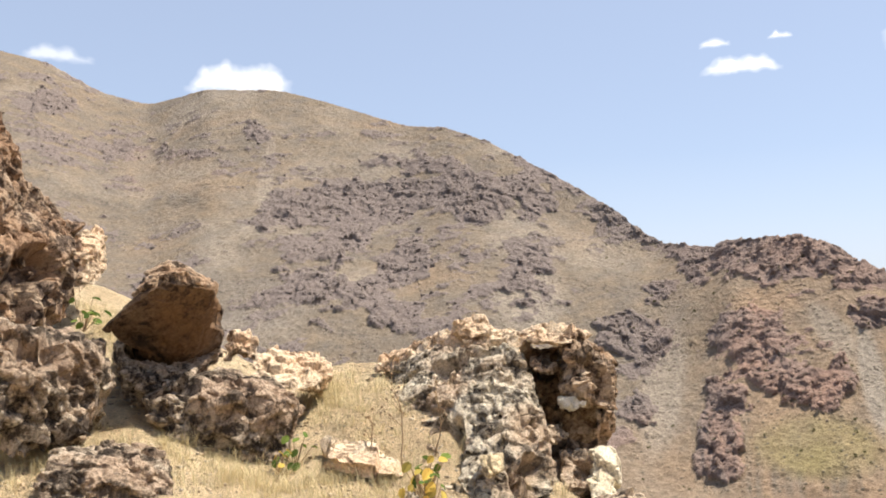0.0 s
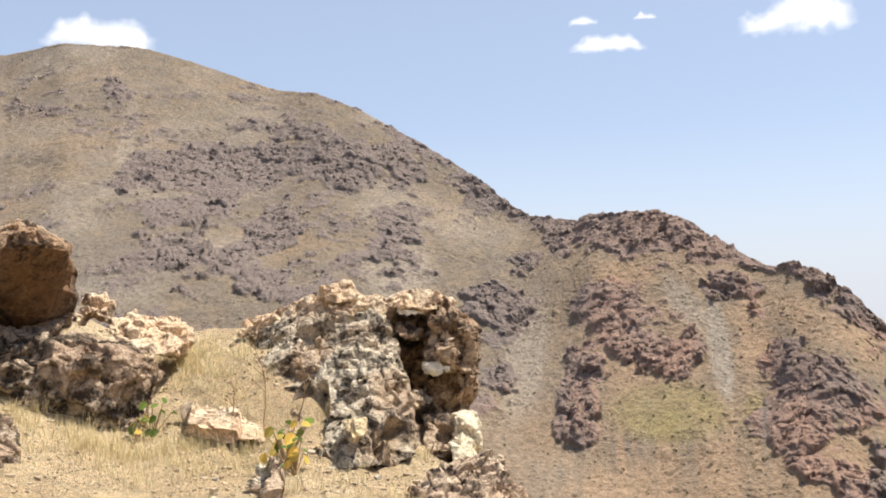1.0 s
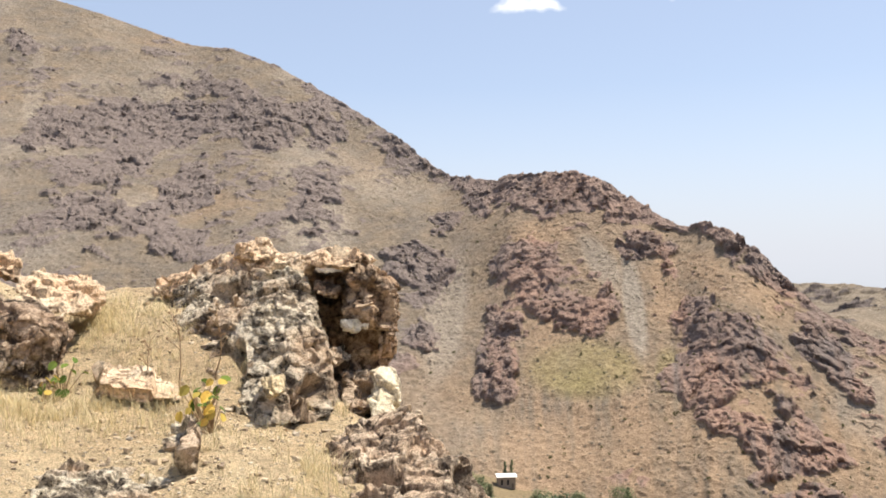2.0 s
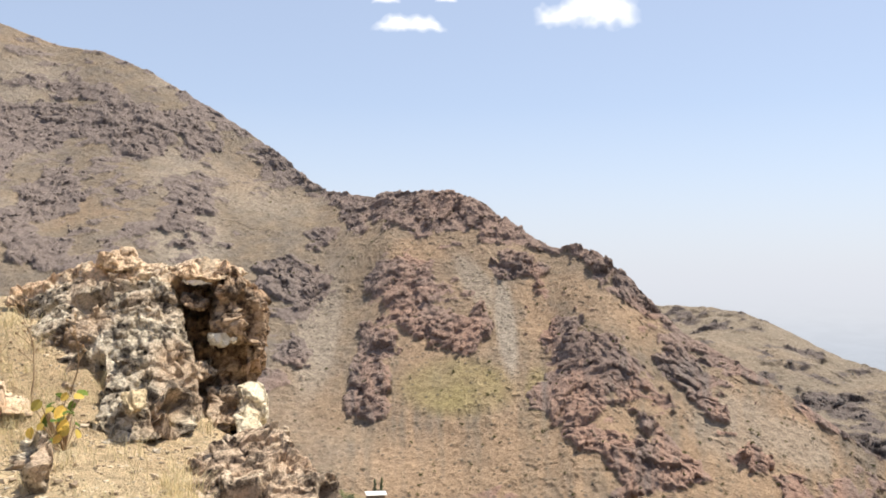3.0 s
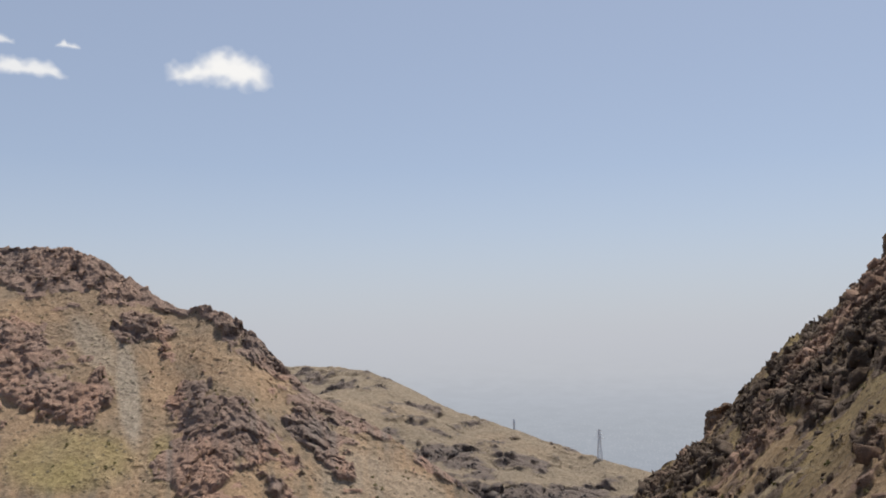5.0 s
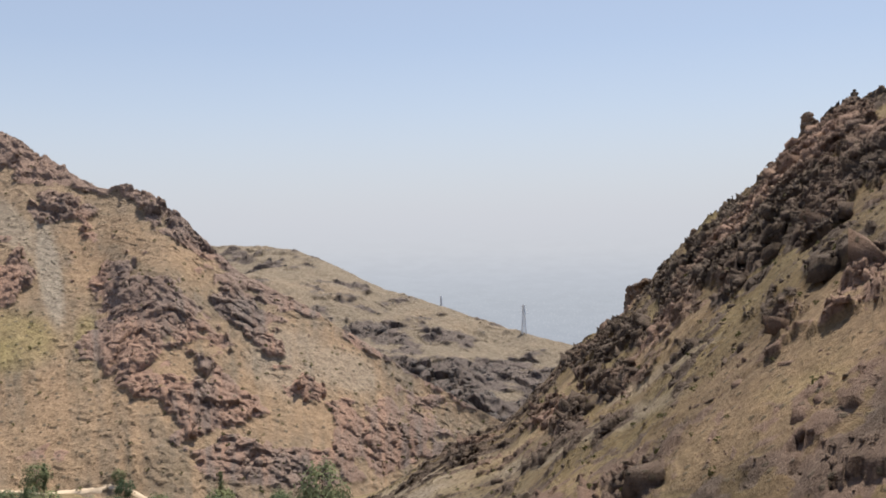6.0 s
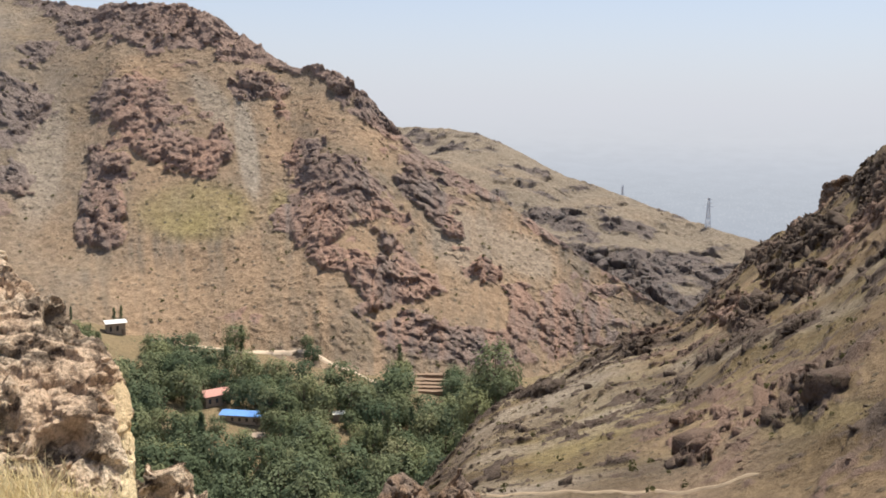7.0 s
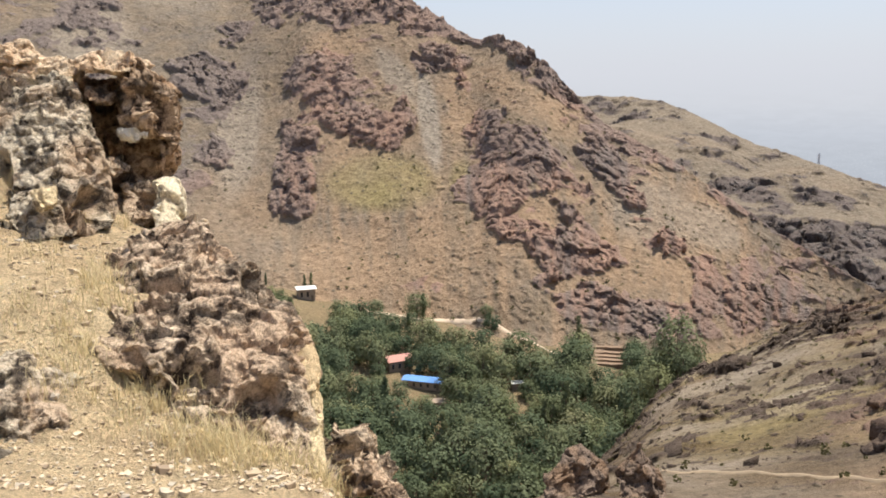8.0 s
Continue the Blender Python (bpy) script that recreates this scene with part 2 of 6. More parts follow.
LEAF = leaf_material("broad_green_leaves", (0.185, 0.208, 0.124), (0.215, 0.235, 0.14))
LEAF_DARK = leaf_material("dark_green_leaves", (0.125, 0.152, 0.092), (0.15, 0.178, 0.105))
SHRUB = leaf_material("dull_olive_shrub_leaves", (0.085, 0.085, 0.045), (0.13, 0.12, 0.065))
STRAW = leaf_material("dry_straw_grass", (0.74, 0.57, 0.33), (0.88, 0.72, 0.46))
BARK = plain_material("grey_brown_bark", (0.12, 0.09, 0.065), (0.20, 0.16, 0.12), 3.0, 0.9)


# ---- mesh helpers ----
def sheet(name, X, Y, Z, mat, geology=None, smooth=False):
    """One mesh over a grid of places; geology: rock, red earth, olive grass and grey scree, 0 to 1."""
    rows, cols = X.shape
    me = bpy.data.meshes.new(name)
    v = np.stack([X, Y, Z], -1).reshape(-1, 3).astype(np.float32)
    i = np.arange(rows * cols).reshape(rows, cols)
    q = np.stack([i[:-1, :-1], i[:-1, 1:], i[1:, 1:], i[1:, :-1]], -1).reshape(-1, 4).astype(np.int32)
    me.vertices.add(len(v))
    me.vertices.foreach_set("co", v.ravel())
    me.loops.add(q.size)
    me.loops.foreach_set("vertex_index", q.ravel())
    me.polygons.add(len(q))
    me.polygons.foreach_set("loop_start", np.arange(0, q.size, 4, dtype=np.int32))
    me.update(calc_edges=True)
    if geology is not None:
        a = me.attributes.new("geology", "FLOAT_COLOR", "POINT")
        a.data.foreach_set("color", np.stack(geology, -1).reshape(-1).astype(np.float32))
    me.materials.append(mat)
    if smooth:
        me.polygons.foreach_set("use_smooth", np.ones(len(q), dtype=bool))
    return new(name, me)


def mesh_object(name, verts, faces, mat, parent=None, smooth=False, label=""):
    me = bpy.data.meshes.new(name)
    me.from_pydata([tuple(v) for v in verts], [], faces)
    me.materials.append(mat)
    if smooth:
        me.polygons.foreach_set("use_smooth", np.ones(len(me.polygons), dtype=bool))
    ob = new(name, me)
    if parent is not None:
        ob.parent = parent
    if label:
        tagged(ob, label)
    return ob


def part(name, bm, mat, parent=None, label="", smooth=False):
    me = bpy.data.meshes.new(name)
    bm.to_mesh(me)
    bm.free()
    me.materials.append(mat)
    if smooth:
        me.polygons.foreach_set("use_smooth", np.ones(len(me.polygons), dtype=bool))
    ob = new(name, me)
    if parent is not None:
        ob.parent = parent
    if label:
        tagged(ob, label)
    return ob


# ---- the land: plan of the slopes ----
# bearing, foot distance, foot height, crest distance, crest height angle
FACE = [(-40, 520, -50, 1350, 17.5), (-26, 480, -58, 1300, 16.6), (-23.4, 475, -60, 1290, 16.2), (-20.4, 470, -62, 1270, 14.8),
        (-17.7, 462, -64, 1240, 14.3), (-14.3, 455, -66, 1160, 15.4), (-9.9, 448, -69, 1110, 15.5), (-7.1, 444, -71, 1060, 14.9),
        (-2.2, 436, -74, 985, 13.5), (0.3, 430, -75, 945, 13.4), (3.1, 424, -76, 900, 12.4), (6.2, 418, -78, 850, 10.7),
        (9.3, 410, -80, 800, 8.9), (12.9, 402, -82, 720, 6.1), (16.0, 394, -85, 660, 5.6), (17.2, 391, -87, 640, 5.95),
        (20.9, 383, -91, 615, 5.95), (22.8, 376, -93, 600, 5.5), (24.4, 371, -94, 585, 4.3), (27.3, 362, -96, 562, 2.5), ]
FACE_END = [(28.4, 360, -96, 555, 2.8), (30.1, 359, -97, 540, 2.3), (31.1, 359, -98, 532, 1.4), (33.3, 360, -100, 520, -0.9),
            (35.4, 361, -102, 505, -2.7), (38.5, 363, -105, 492, -4.2), (42.0, 385, -108, 482, -6.5), (45.5, 420, -110, 478, -8.8),
            (49.0, 440, -113, 472, -10.7), (52.0, 450, -116, 468, -12.2), (58.0, 455, -118, 464, -13.6)]
FACE = FACE + FACE_END
# bearing, crest distance, crest height angle
HILL = [(26, 1200, -0.9), (33.3, 1150, -0.7), (36.1, 1120, -0.7), (38.1, 1090, -0.95), (40.5, 1040, -1.9), (43.3, 980, -3.35),
        (47.0, 900, -4.5), (50.4, 860, -5.75), (53.4, 830, -6.6), (56.0, 810, -7.2), (60, 800, -8.0), (66, 800, -9.0)]
# bearing, near foot distance and height, crest distance, crest height angle
SPUR = [(-40, 40, -6, 120, -8.0), (-20, 45, -14, 120, -18.0), (0, 55, -24, 125, -26.0), (20, 60, -30, 130, -27.5), (28, 64, -31, 138, -26.3),
        (31, 66, -31, 150, -25.2), (33, 68, -31, 165, -24.0), (35.1, 68, -31, 185, -22.4), (36.9, 68, -31, 205, -20.6), (38.4, 68, -31, 225, -18.5),
        (40.4, 68, -31, 243, -16.9), (41.6, 68, -31, 252, -16.4), (47.4, 67, -30, 282, -13.2), (51.2, 66, -29, 300, -11.5), (53.2, 65, -28, 307, -9.4),
        (54.9, 64, -27, 312, -7.4), (56.6, 63, -26, 306, -6.2), (58.6, 62, -25, 298, -4.7), (59.8, 61, -24, 292, -3.3), (61.5, 60, -23, 285, -1.3),
        (63.2, 59, -22, 278, 0.3), (65.8, 57, -20, 270, 2.3), (67.9, 56, -19, 263, 4.6), (71.0, 54, -17, 255, 6.6)]
SPUR_END = [(76, 50, -14, 245, 9.0), (85, 46, -10, 235, 12.0), (100, 40, -5, 220, 14.0)]
SPUR = [(-180, 40, 8, 220, 16.0), (-100, 40, 6, 200, 15.0), (-60, 40, 2, 150, 6.0)] + SPUR + SPUR_END + [(180, 40, 8, 220, 16.0)]


def geology_marks(B, E, marks):
    """How far each place lies inside soft-edged oval areas: (bearing, height angle, half width, half height, lean, strength)."""
    out = np.zeros(B.shape)
    for b, e, w, h, lean, k in marks:
        x, y = B - b, E - e
        c, s = math.cos(radians(lean)), math.sin(radians(lean))
        d = np.sqrt(((x * c + y * s) / w) ** 2 + ((-x * s + y * c) / h) ** 2)
        out = np.maximum(out, k * step(1.25, 0.65, d))
    return out


# ---- the great mountain with its rocky shoulder ----
# areas: bearing, height angle, half width, half height, lean, strength
CRAGS_SHOULDER = [
    (20.0, 4.8, 4.26, 1.42, -4, 1.0), (14.2, 6.1, 1.05, 0.41, 0, 1.0), (23.3, 4.3, 1.64, 1.19, -30, 0.8), (18.0, 0.5, 2.13, 1.63, 20, 1.0), 
    (19.7, -1.8, 3.61, 1.19, -10, 1.0), (21.4, -2.8, 1.97, 1.19, 0, 1.0), (16.0, -5.6, 1.38, 2.71, -12, 1.0), (23.2, -1.8, 0.82, 1.36, 35, 0.9), 
    (24.9, 1.5, 1.48, 0.75, -10, 1.0), (26.4, 1.2, 0.72, 0.61, 0, 1.0), (29.7, 2.0, 1.97, 0.75, -35, 1.0), (32.1, 0.1, 1.64, 0.61, -45, 0.9), 
    (11.3, 0.6, 1.97, 1.42, -10, 0.8), (11.7, -3.9, 1.05, 1.08, 0, 0.7), (13.2, 3.2, 0.98, 0.85, 30, 0.6), (15.1, 4.2, 0.82, 1.02, 60, 0.6)]
CRAGS_GORGE = [
    (16.7, -3.1, 1.5, 1.5, 20, 1.0), (29.3, -5.6, 2.9, 3.2, -30, 0.7), (33.0, -9.6, 3.0, 1.9, -25, 0.65),
    (27.8, -2.6, 1.38, 1.69, -40, 0.9), (30.5, -4.3, 2.03, 1.86, -20, 1.1), (29.7, -7.5, 1.80, 2.03, -40, 1.0), (32.5, -6.8, 2.30, 1.86, -35, 0.9), 
    (32.0, -9.3, 2.62, 1.29, -20, 0.9), (34.2, -4.3, 1.80, 1.19, -35, 0.9), (36.4, -6.2, 1.97, 0.85, -35, 0.6), (33.4, -11.0, 2.36, 0.68, 12, 1.0), 
    (36.2, -13.9, 3.61, 1.69, -10, 0.9), (39.8, -15.0, 0.98, 1.63, 0, 1.0), (43.9, -12.8, 1.97, 1.29, -10, 0.9), (39.0, -9.5, 0.92, 0.61, 0, 0.9), 
    (41.2, -12.3, 1.31, 1.36, 0, 0.6)]
CRAGS_MOUNTAIN = [
    (-7.8, 8.8, 3.93, 0.95, 18, 0.9), (-2.9, 9.0, 2.95, 0.95, 10, 0.8), (1.8, 9.1, 2.30, 1.63, -20, 1.0), (-1.5, 11.2, 3.61, 0.68, -4, 0.7), 
    (-8.1, 4.7, 2.62, 1.19, 5, 0.6), (-6.7, 3.3, 2.95, 0.75, -8, 0.8), (-2.2, 5.0, 1.64, 1.29, 10, 0.7), (5.0, 4.4, 1.64, 1.69, 0, 0.5), 
    (-11.4, 13.0, 0.98, 0.41, 0, 1.0), (-3.3, 1.7, 1.64, 0.75, 15, 0.7), (-7.2, 1.6, 0.85, 0.31, -5, 1.0), (-23.1, 13.9, 1.48, 0.68, 0, 0.7), 
    (5.5, 9.0, 1.97, 0.85, -25, 0.6), (10.9, 7.5, 1.97, 0.41, -32, 0.8), (-18.1, 11.7, 3.93, 0.47, 0, 0.5), (-5.7, 6.4, 1.31, 0.85, 0, 0.6)]
BARE = [
    (21.8, -6.2, 3.61, 2.10, 0, 1.0), (9.3, 4.5, 1.97, 1.69, -20, 0.8), (12.4, -7.5, 1.97, 3.05, -20, 0.9), (20.5, -10.1, 5.25, 2.37, 0, 1.0), 
    (27.5, -11.3, 1.97, 3.05, 0, 0.9), (24.2, -1.9, 0.85, 3.05, 8, 1.0), (-16.5, 9.3, 3.61, 2.37, 20, 0.7), (-9.8, 14.2, 7.21, 0.95, -5, 0.7), 
    (30.4, -0.6, 2.62, 0.61, -28, 0.9), (-5.0, 10.6, 3.93, 0.41, 8, 0.5), (8.2, 6.6, 1.64, 1.36, -20, 0.6), (19.1, -4.3, 2.62, 0.41, 0, 0.8), 
    (-13.8, 6.7, 1.48, 2.03, 30, 0.6)]
RED = [
    (30.4, -0.9, 3.61, 1.19, -28, 0.9), (26.3, -1.3, 1.05, 3.22, 8, 1.0), (19.7, -1.6, 3.93, 2.88, -10, 0.7), (22.2, -11.2, 7.87, 3.05, 0, 0.7), 
    (34.8, -9.5, 7.54, 4.07, -20, 0.8), (11.8, -7.8, 2.62, 3.39, 0, 0.5), (41.1, -9.0, 3.93, 2.03, -25, 0.4), (19.0, 2.4, 1.97, 0.61, 0, 0.6), 
    (-16.5, 10.3, 2.95, 1.36, 0, 0.3)]
OLIVE = [
    (21.5, -5.8, 3.44, 1.76, 0, 1.0), (26.3, -5.8, 0.72, 1.36, 0, 0.8)]
SCREE = [
    (24.4, -2.1, 0.66, 3.22, 8, 1.0), (22.5, 0.6, 0.82, 2.03, 35, 0.7), (13.0, -2.6, 1.31, 4.07, -10, 0.7), (5.2, 3.0, 2.30, 2.03, 0, 0.6), 
    (-10.8, 10.5, 0.49, 2.37, -8, 0.5), (41.1, -8.3, 2.30, 1.19, -25, 0.6), (38.0, -7.8, 2.95, 2.03, -25, 0.5)]
HILLSIDE_CRAGS = [
    (61.9, -3.3, 2.30, 1.19, 45, 0.8), (65.0, -1.0, 3.61, 1.86, 38, 1.0), (68.5, 2.0, 2.95, 2.37, 40, 1.0), (70.5, 4.5, 1.97, 2.71, 40, 1.0), 
    (67.2, -5.7, 2.30, 1.36, 20, 0.6), (70.7, -4.3, 2.30, 2.37, 20, 0.8), (58.3, -6.5, 1.64, 0.68, 35, 0.8), (48.4, -13.1, 1.31, 1.02, 20, 0.9), 
    (54.3, -11.4, 1.97, 0.85, 30, 0.9), (56.9, -8.2, 1.97, 1.36, 30, 0.9), (42.6, -16.5, 1.31, 0.47, 30, 0.9), (54.0, -17.1, 0.72, 0.61, 0, 1.0), 
    (52.4, -19.4, 1.31, 0.51, 25, 1.0), (57.5, -16.4, 2.62, 1.02, 15, 0.5)]
HILLSIDE_SCREE = [
    (43.5, -18.5, 7.5, 3.6, 25, 0.5),     (55.6, -12.6, 6.56, 0.54, 25, 0.9), (45.9, -18.0, 5.25, 1.02, 28, 0.6), (60.3, -8.5, 3.93, 0.47, 30, 0.7)]
HILLSIDE_STRAW = [
    (43.9, -18.0, 7.0, 3.0, 25, 0.5), (45.9, -19.0, 4.92, 0.54, 22, 1.0), (69.7, -9.4, 3.93, 1.02, 15, 0.6), (59.1, -17.0, 3.93, 0.68, 20, 0.6)]


def stand_out(X, Y, Z, B, lift, along, up):
    """Moves places out of a slope: along towards the valley, up."""
    return X - np.sin(np.radians(B)) * lift * along, Y - np.cos(np.radians(B)) * lift * along, Z + lift * up


def blocks(X, Y, Z, size, seed):
    """Broken rock: tilted planes that step past one another, about -0.6 to 1.1."""
    wx = X + size * 0.4 * vnoise(X / size, Y / size, Z / size, seed + 5)
    wz = Z + size * 0.4 * vnoise(X / size + 5, Y / size, Z / size, seed + 6)
    return 0.25 + np.clip(facets(wx / size, Y / size, wz / size, seed, 1.5, 0.12), -0.55, 0.6)


def split_blocks(count, seed):
    """Patterns of angular blocks, each the hull of eight shifted corners: places and triangles."""
    rng, out = random.Random(seed), []
    for _ in range(count):
        bm = bmesh.new()
        for x in (-1, 1):
            for y in (-1, 1):
                for z in (-1, 1):
                    bm.verts.new((x * rng.uniform(0.45, 1.1), y * rng.uniform(0.45, 1.1), z * rng.uniform(0.35, 1.1) + 0.25 * rng.uniform(-1, 1)))
        bmesh.ops.convex_hull(bm, input=list(bm.verts))
        bmesh.ops.delete(bm, geom=[v for v in bm.verts if not v.link_faces], context="VERTS")
        bmesh.ops.triangulate(bm, faces=list(bm.faces))
        bm.verts.index_update()
        out.append((np.array([v.co[:] for v in bm.verts]), np.array([[v.index for v in f.verts] for f in bm.faces])))
        bm.free()
    return out


def outcrop_blocks(name, X, Y, Z, weight, red, count, small, large, seed, mat, label):
    """Angular blocks broken out of a slope where weight is high, in one mesh."""
    rng = np.random.default_rng(seed)
    area = np.abs((X[:-1, 1:] - X[:-1, :-1]) * (Y[1:, :-1] - Y[:-1, :-1]) - (X[1:, :-1] - X[:-1, :-1]) * (Y[:-1, 1:] - Y[:-1, :-1]))
    p = (area * weight[:-1, :-1]).ravel()
    pick = rng.choice(p.size, count, p=p / p.sum())
    i, j = np.unravel_index(pick, area.shape)
    size = np.clip(small * (1 - rng.random(count)) ** -0.55, small, large) * (0.4 + 0.6 * weight[i, j])
    patterns = split_blocks(14, seed)
    places, faces, marks, start = [], [], [], 0
    for k, (P, F) in enumerate(patterns):
        own = np.nonzero(np.arange(count) % len(patterns) == k)[0]
        a = rng.normal(0.7, 0.5, len(own))
        t = rng.normal(0, 0.3, (2, len(own)))
        S = size[own, None] * rng.uniform(0.5, 1.3, (len(own), 3)) * np.array([1.3, 0.9, 0.9])
        V = P[None] * S[:, None, :]
        V[:, :, 2] += t[0][:, None] * V[:, :, 0] + t[1][:, None] * V[:, :, 1]
        c, s = np.cos(a)[:, None], np.sin(a)[:, None]
        ii, jj = i[own], j[own]
        W = np.stack([V[:, :, 0] * c - V[:, :, 1] * s + X[ii, jj][:, None], V[:, :, 0] * s + V[:, :, 1] * c + Y[ii, jj][:, None],
                      V[:, :, 2] + (Z[ii, jj] - 0.5 * size[own])[:, None]], -1)
        places.append(W.reshape(-1, 3))
        faces.append((F[None] + (start + np.arange(len(own)) * len(P))[:, None, None]).reshape(-1, 3))
        marks.append(np.repeat(red[ii, jj], len(P)))
        start += len(own) * len(P)
    V, F, R = np.concatenate(places), np.concatenate(faces), np.concatenate(marks)
    me = bpy.data.meshes.new(name)
    me.vertices.add(len(V))
    me.vertices.foreach_set("co", V.astype(np.float32).ravel())
    me.loops.add(F.size)
    me.loops.foreach_set("vertex_index", F.astype(np.int32).ravel())
    me.polygons.add(len(F))
    me.polygons.foreach_set("loop_start", np.arange(0, F.size, 3, dtype=np.int32))
    me.update(calc_edges=True)
    att = me.attributes.new("geology", "FLOAT_COLOR", "POINT")
    att.data.foreach_set("color", np.stack([R * 0 + 0.85, R, R * 0, R * 0], -1).reshape(-1).astype(np.float32))
    me.materials.append(mat)
    return tagged(new(name, me), label, "rocks", kind="stuff")


def mountain():
    b = np.concatenate([np.linspace(-40, -27, 30)[:-1], np.linspace(-27, 53, 800), np.linspace(53, 58, 15)[1:]])
    u = np.concatenate([np.linspace(-0.12, 0, 6)[:-1], np.linspace(0, 1, 350), np.linspace(1, 1.5, 14)[1:]])
    B, U = np.meshgrid(b, u)
    rf, zf, rc, ec = (smooth_table(FACE, b, k)[None, :] for k in (1, 2, 3, 4))
    zc = rc * np.tan(np.radians(ec))
    V = np.clip(U, 0, 1)
    R = rf + (rc - rf) * U
    Z = zf + (zc - zf) * (0.82 * V + 0.18 * V * V)
    Z = Z - np.maximum(U - 1, 0) * (rc - rf) * 0.9 - np.maximum(-U, 0) * 40
    E = np.degrees(np.arctan2(Z, R))
    X, Y = R * np.sin(np.radians(B)), R * np.cos(np.radians(B))
    # broad ribs and gullies
    rib = fbm(X / 150, Y / 150, Z / 130, 3, 3) * step(0, 0.15, U) * step(1.0, 0.8, U)
    k = 1 - 0.035 * rib
    X, Y, Z = X * k, Y * k, Z * k
    Bw = B + 0.9 * fbm(B * 0.9, E * 0.9, B * 0, 4, 7, 0.6)
    Ew = E + 0.8 * fbm(B * 0.9 + 40, E * 0.9, B * 0, 4, 8, 0.6)
    marks = np.maximum(geology_marks(Bw, Ew, CRAGS_SHOULDER), np.maximum(geology_marks(Bw, Ew, CRAGS_GORGE), geology_marks(Bw, Ew, CRAGS_MOUNTAIN)))
    bare = geology_marks(B, E, BARE)
    dip = Z - 0.22 * X
    band = fbm(X / 75, Y / 75, dip / 26, 4, 11, 0.55)
    spots = fbm(X / 24, Y / 24, Z / 17, 4, 23, 0.6)
    flecks = fbm(X / 9, Y / 9, Z / 7, 3, 27, 0.6)
    rim = step(0.9, 1.0, U) * step(-4, 2, B)
    rough = marks + 0.75 * band + 0.85 * spots + 0.5 * flecks + 0.45 * rim + 0.30 * step(16, 10, B) * step(13, 9, E) * step(-15, -8, B) + 0.16 * step(-8, -16, B) + 0.09 - 0.4 * bare
    rock = step(0.34, 0.62, rough) * step(0.02, 0.12, U)
    joints = 4.4 * blocks(X, Y, Z * 0.22, 14, 5) + 2.2 * blocks(X, Y, Z * 0.16, 5.0, 9) + 1.0 * blocks(X, Y, Z * 0.35, 2.4, 15)
    lift = rock * (0.9 + joints * (0.45 + 0.6 * np.clip(marks, 0, 1)))
    lift = np.clip(lift, -2.5, 7.0) + 1.1 * fbm(X / 8, Y / 8, Z / 8, 4, 31)
    loose = blocks(X, Y, Z, 4.0, 19)
    lift = lift + (1 - rock) * np.clip(loose - 0.35, 0, 1) * 2.0 * step(-0.35, 0.25, spots + 0.5 * band)
    X, Y, Z = stand_out(X, Y, Z, B, lift, 0.62, 0.55)
    red = np.clip((0.45 * step(11, 18, B) + 0.75 * geology_marks(Bw, Ew, RED)) * (0.9 + 0.9 * fbm(X / 30, Y / 30, Z / 30, 4, 41)), 0, 1)
    olive = np.clip(geology_marks(B, E, OLIVE) * (0.8 + 0.6 * fbm(X / 20, Y / 20, Z / 20, 3, 43)), 0, 1)
    streak = fbm(B * 2.2 + 0.12 * E, E * 0.22, B * 0, 4, 51, 0.6) * step(13, 16, B) * step(-2, -6, E)
    red = np.clip(red + 0.9 * streak, 0, 1)
    scree = np.clip(geology_marks(B, E, SCREE) + np.clip(1.0 * fbm(X / 60, Y / 60, Z / 90, 4, 47), 0, 1) * step(20, 10, B), 0, 1)
    seen = step(-28, -26, B) * step(54, 52, B) * step(0.02, 0.08, U) * (U < 1.0)
    crag = np.clip(0.7 * rock * step(0.3, 0.9, rough) + 0.25 * step(0.1, 0.35, rough) + 0.03, 0, 1)
    outcrop_blocks("mountain_rocks", X, Y, Z, crag * seen, red, 7000, 0.6, 2.0, 7, MOUNTAIN, "dark angular rocks breaking out of the mountainside")
    ob = sheet("mountain", X, Y, Z, MOUNTAIN, (rock, red, olive, scree))
    return tagged(ob, "dry brown mountainside with dark rock outcrops and scree", "mountain", kind="structure")


mountain()


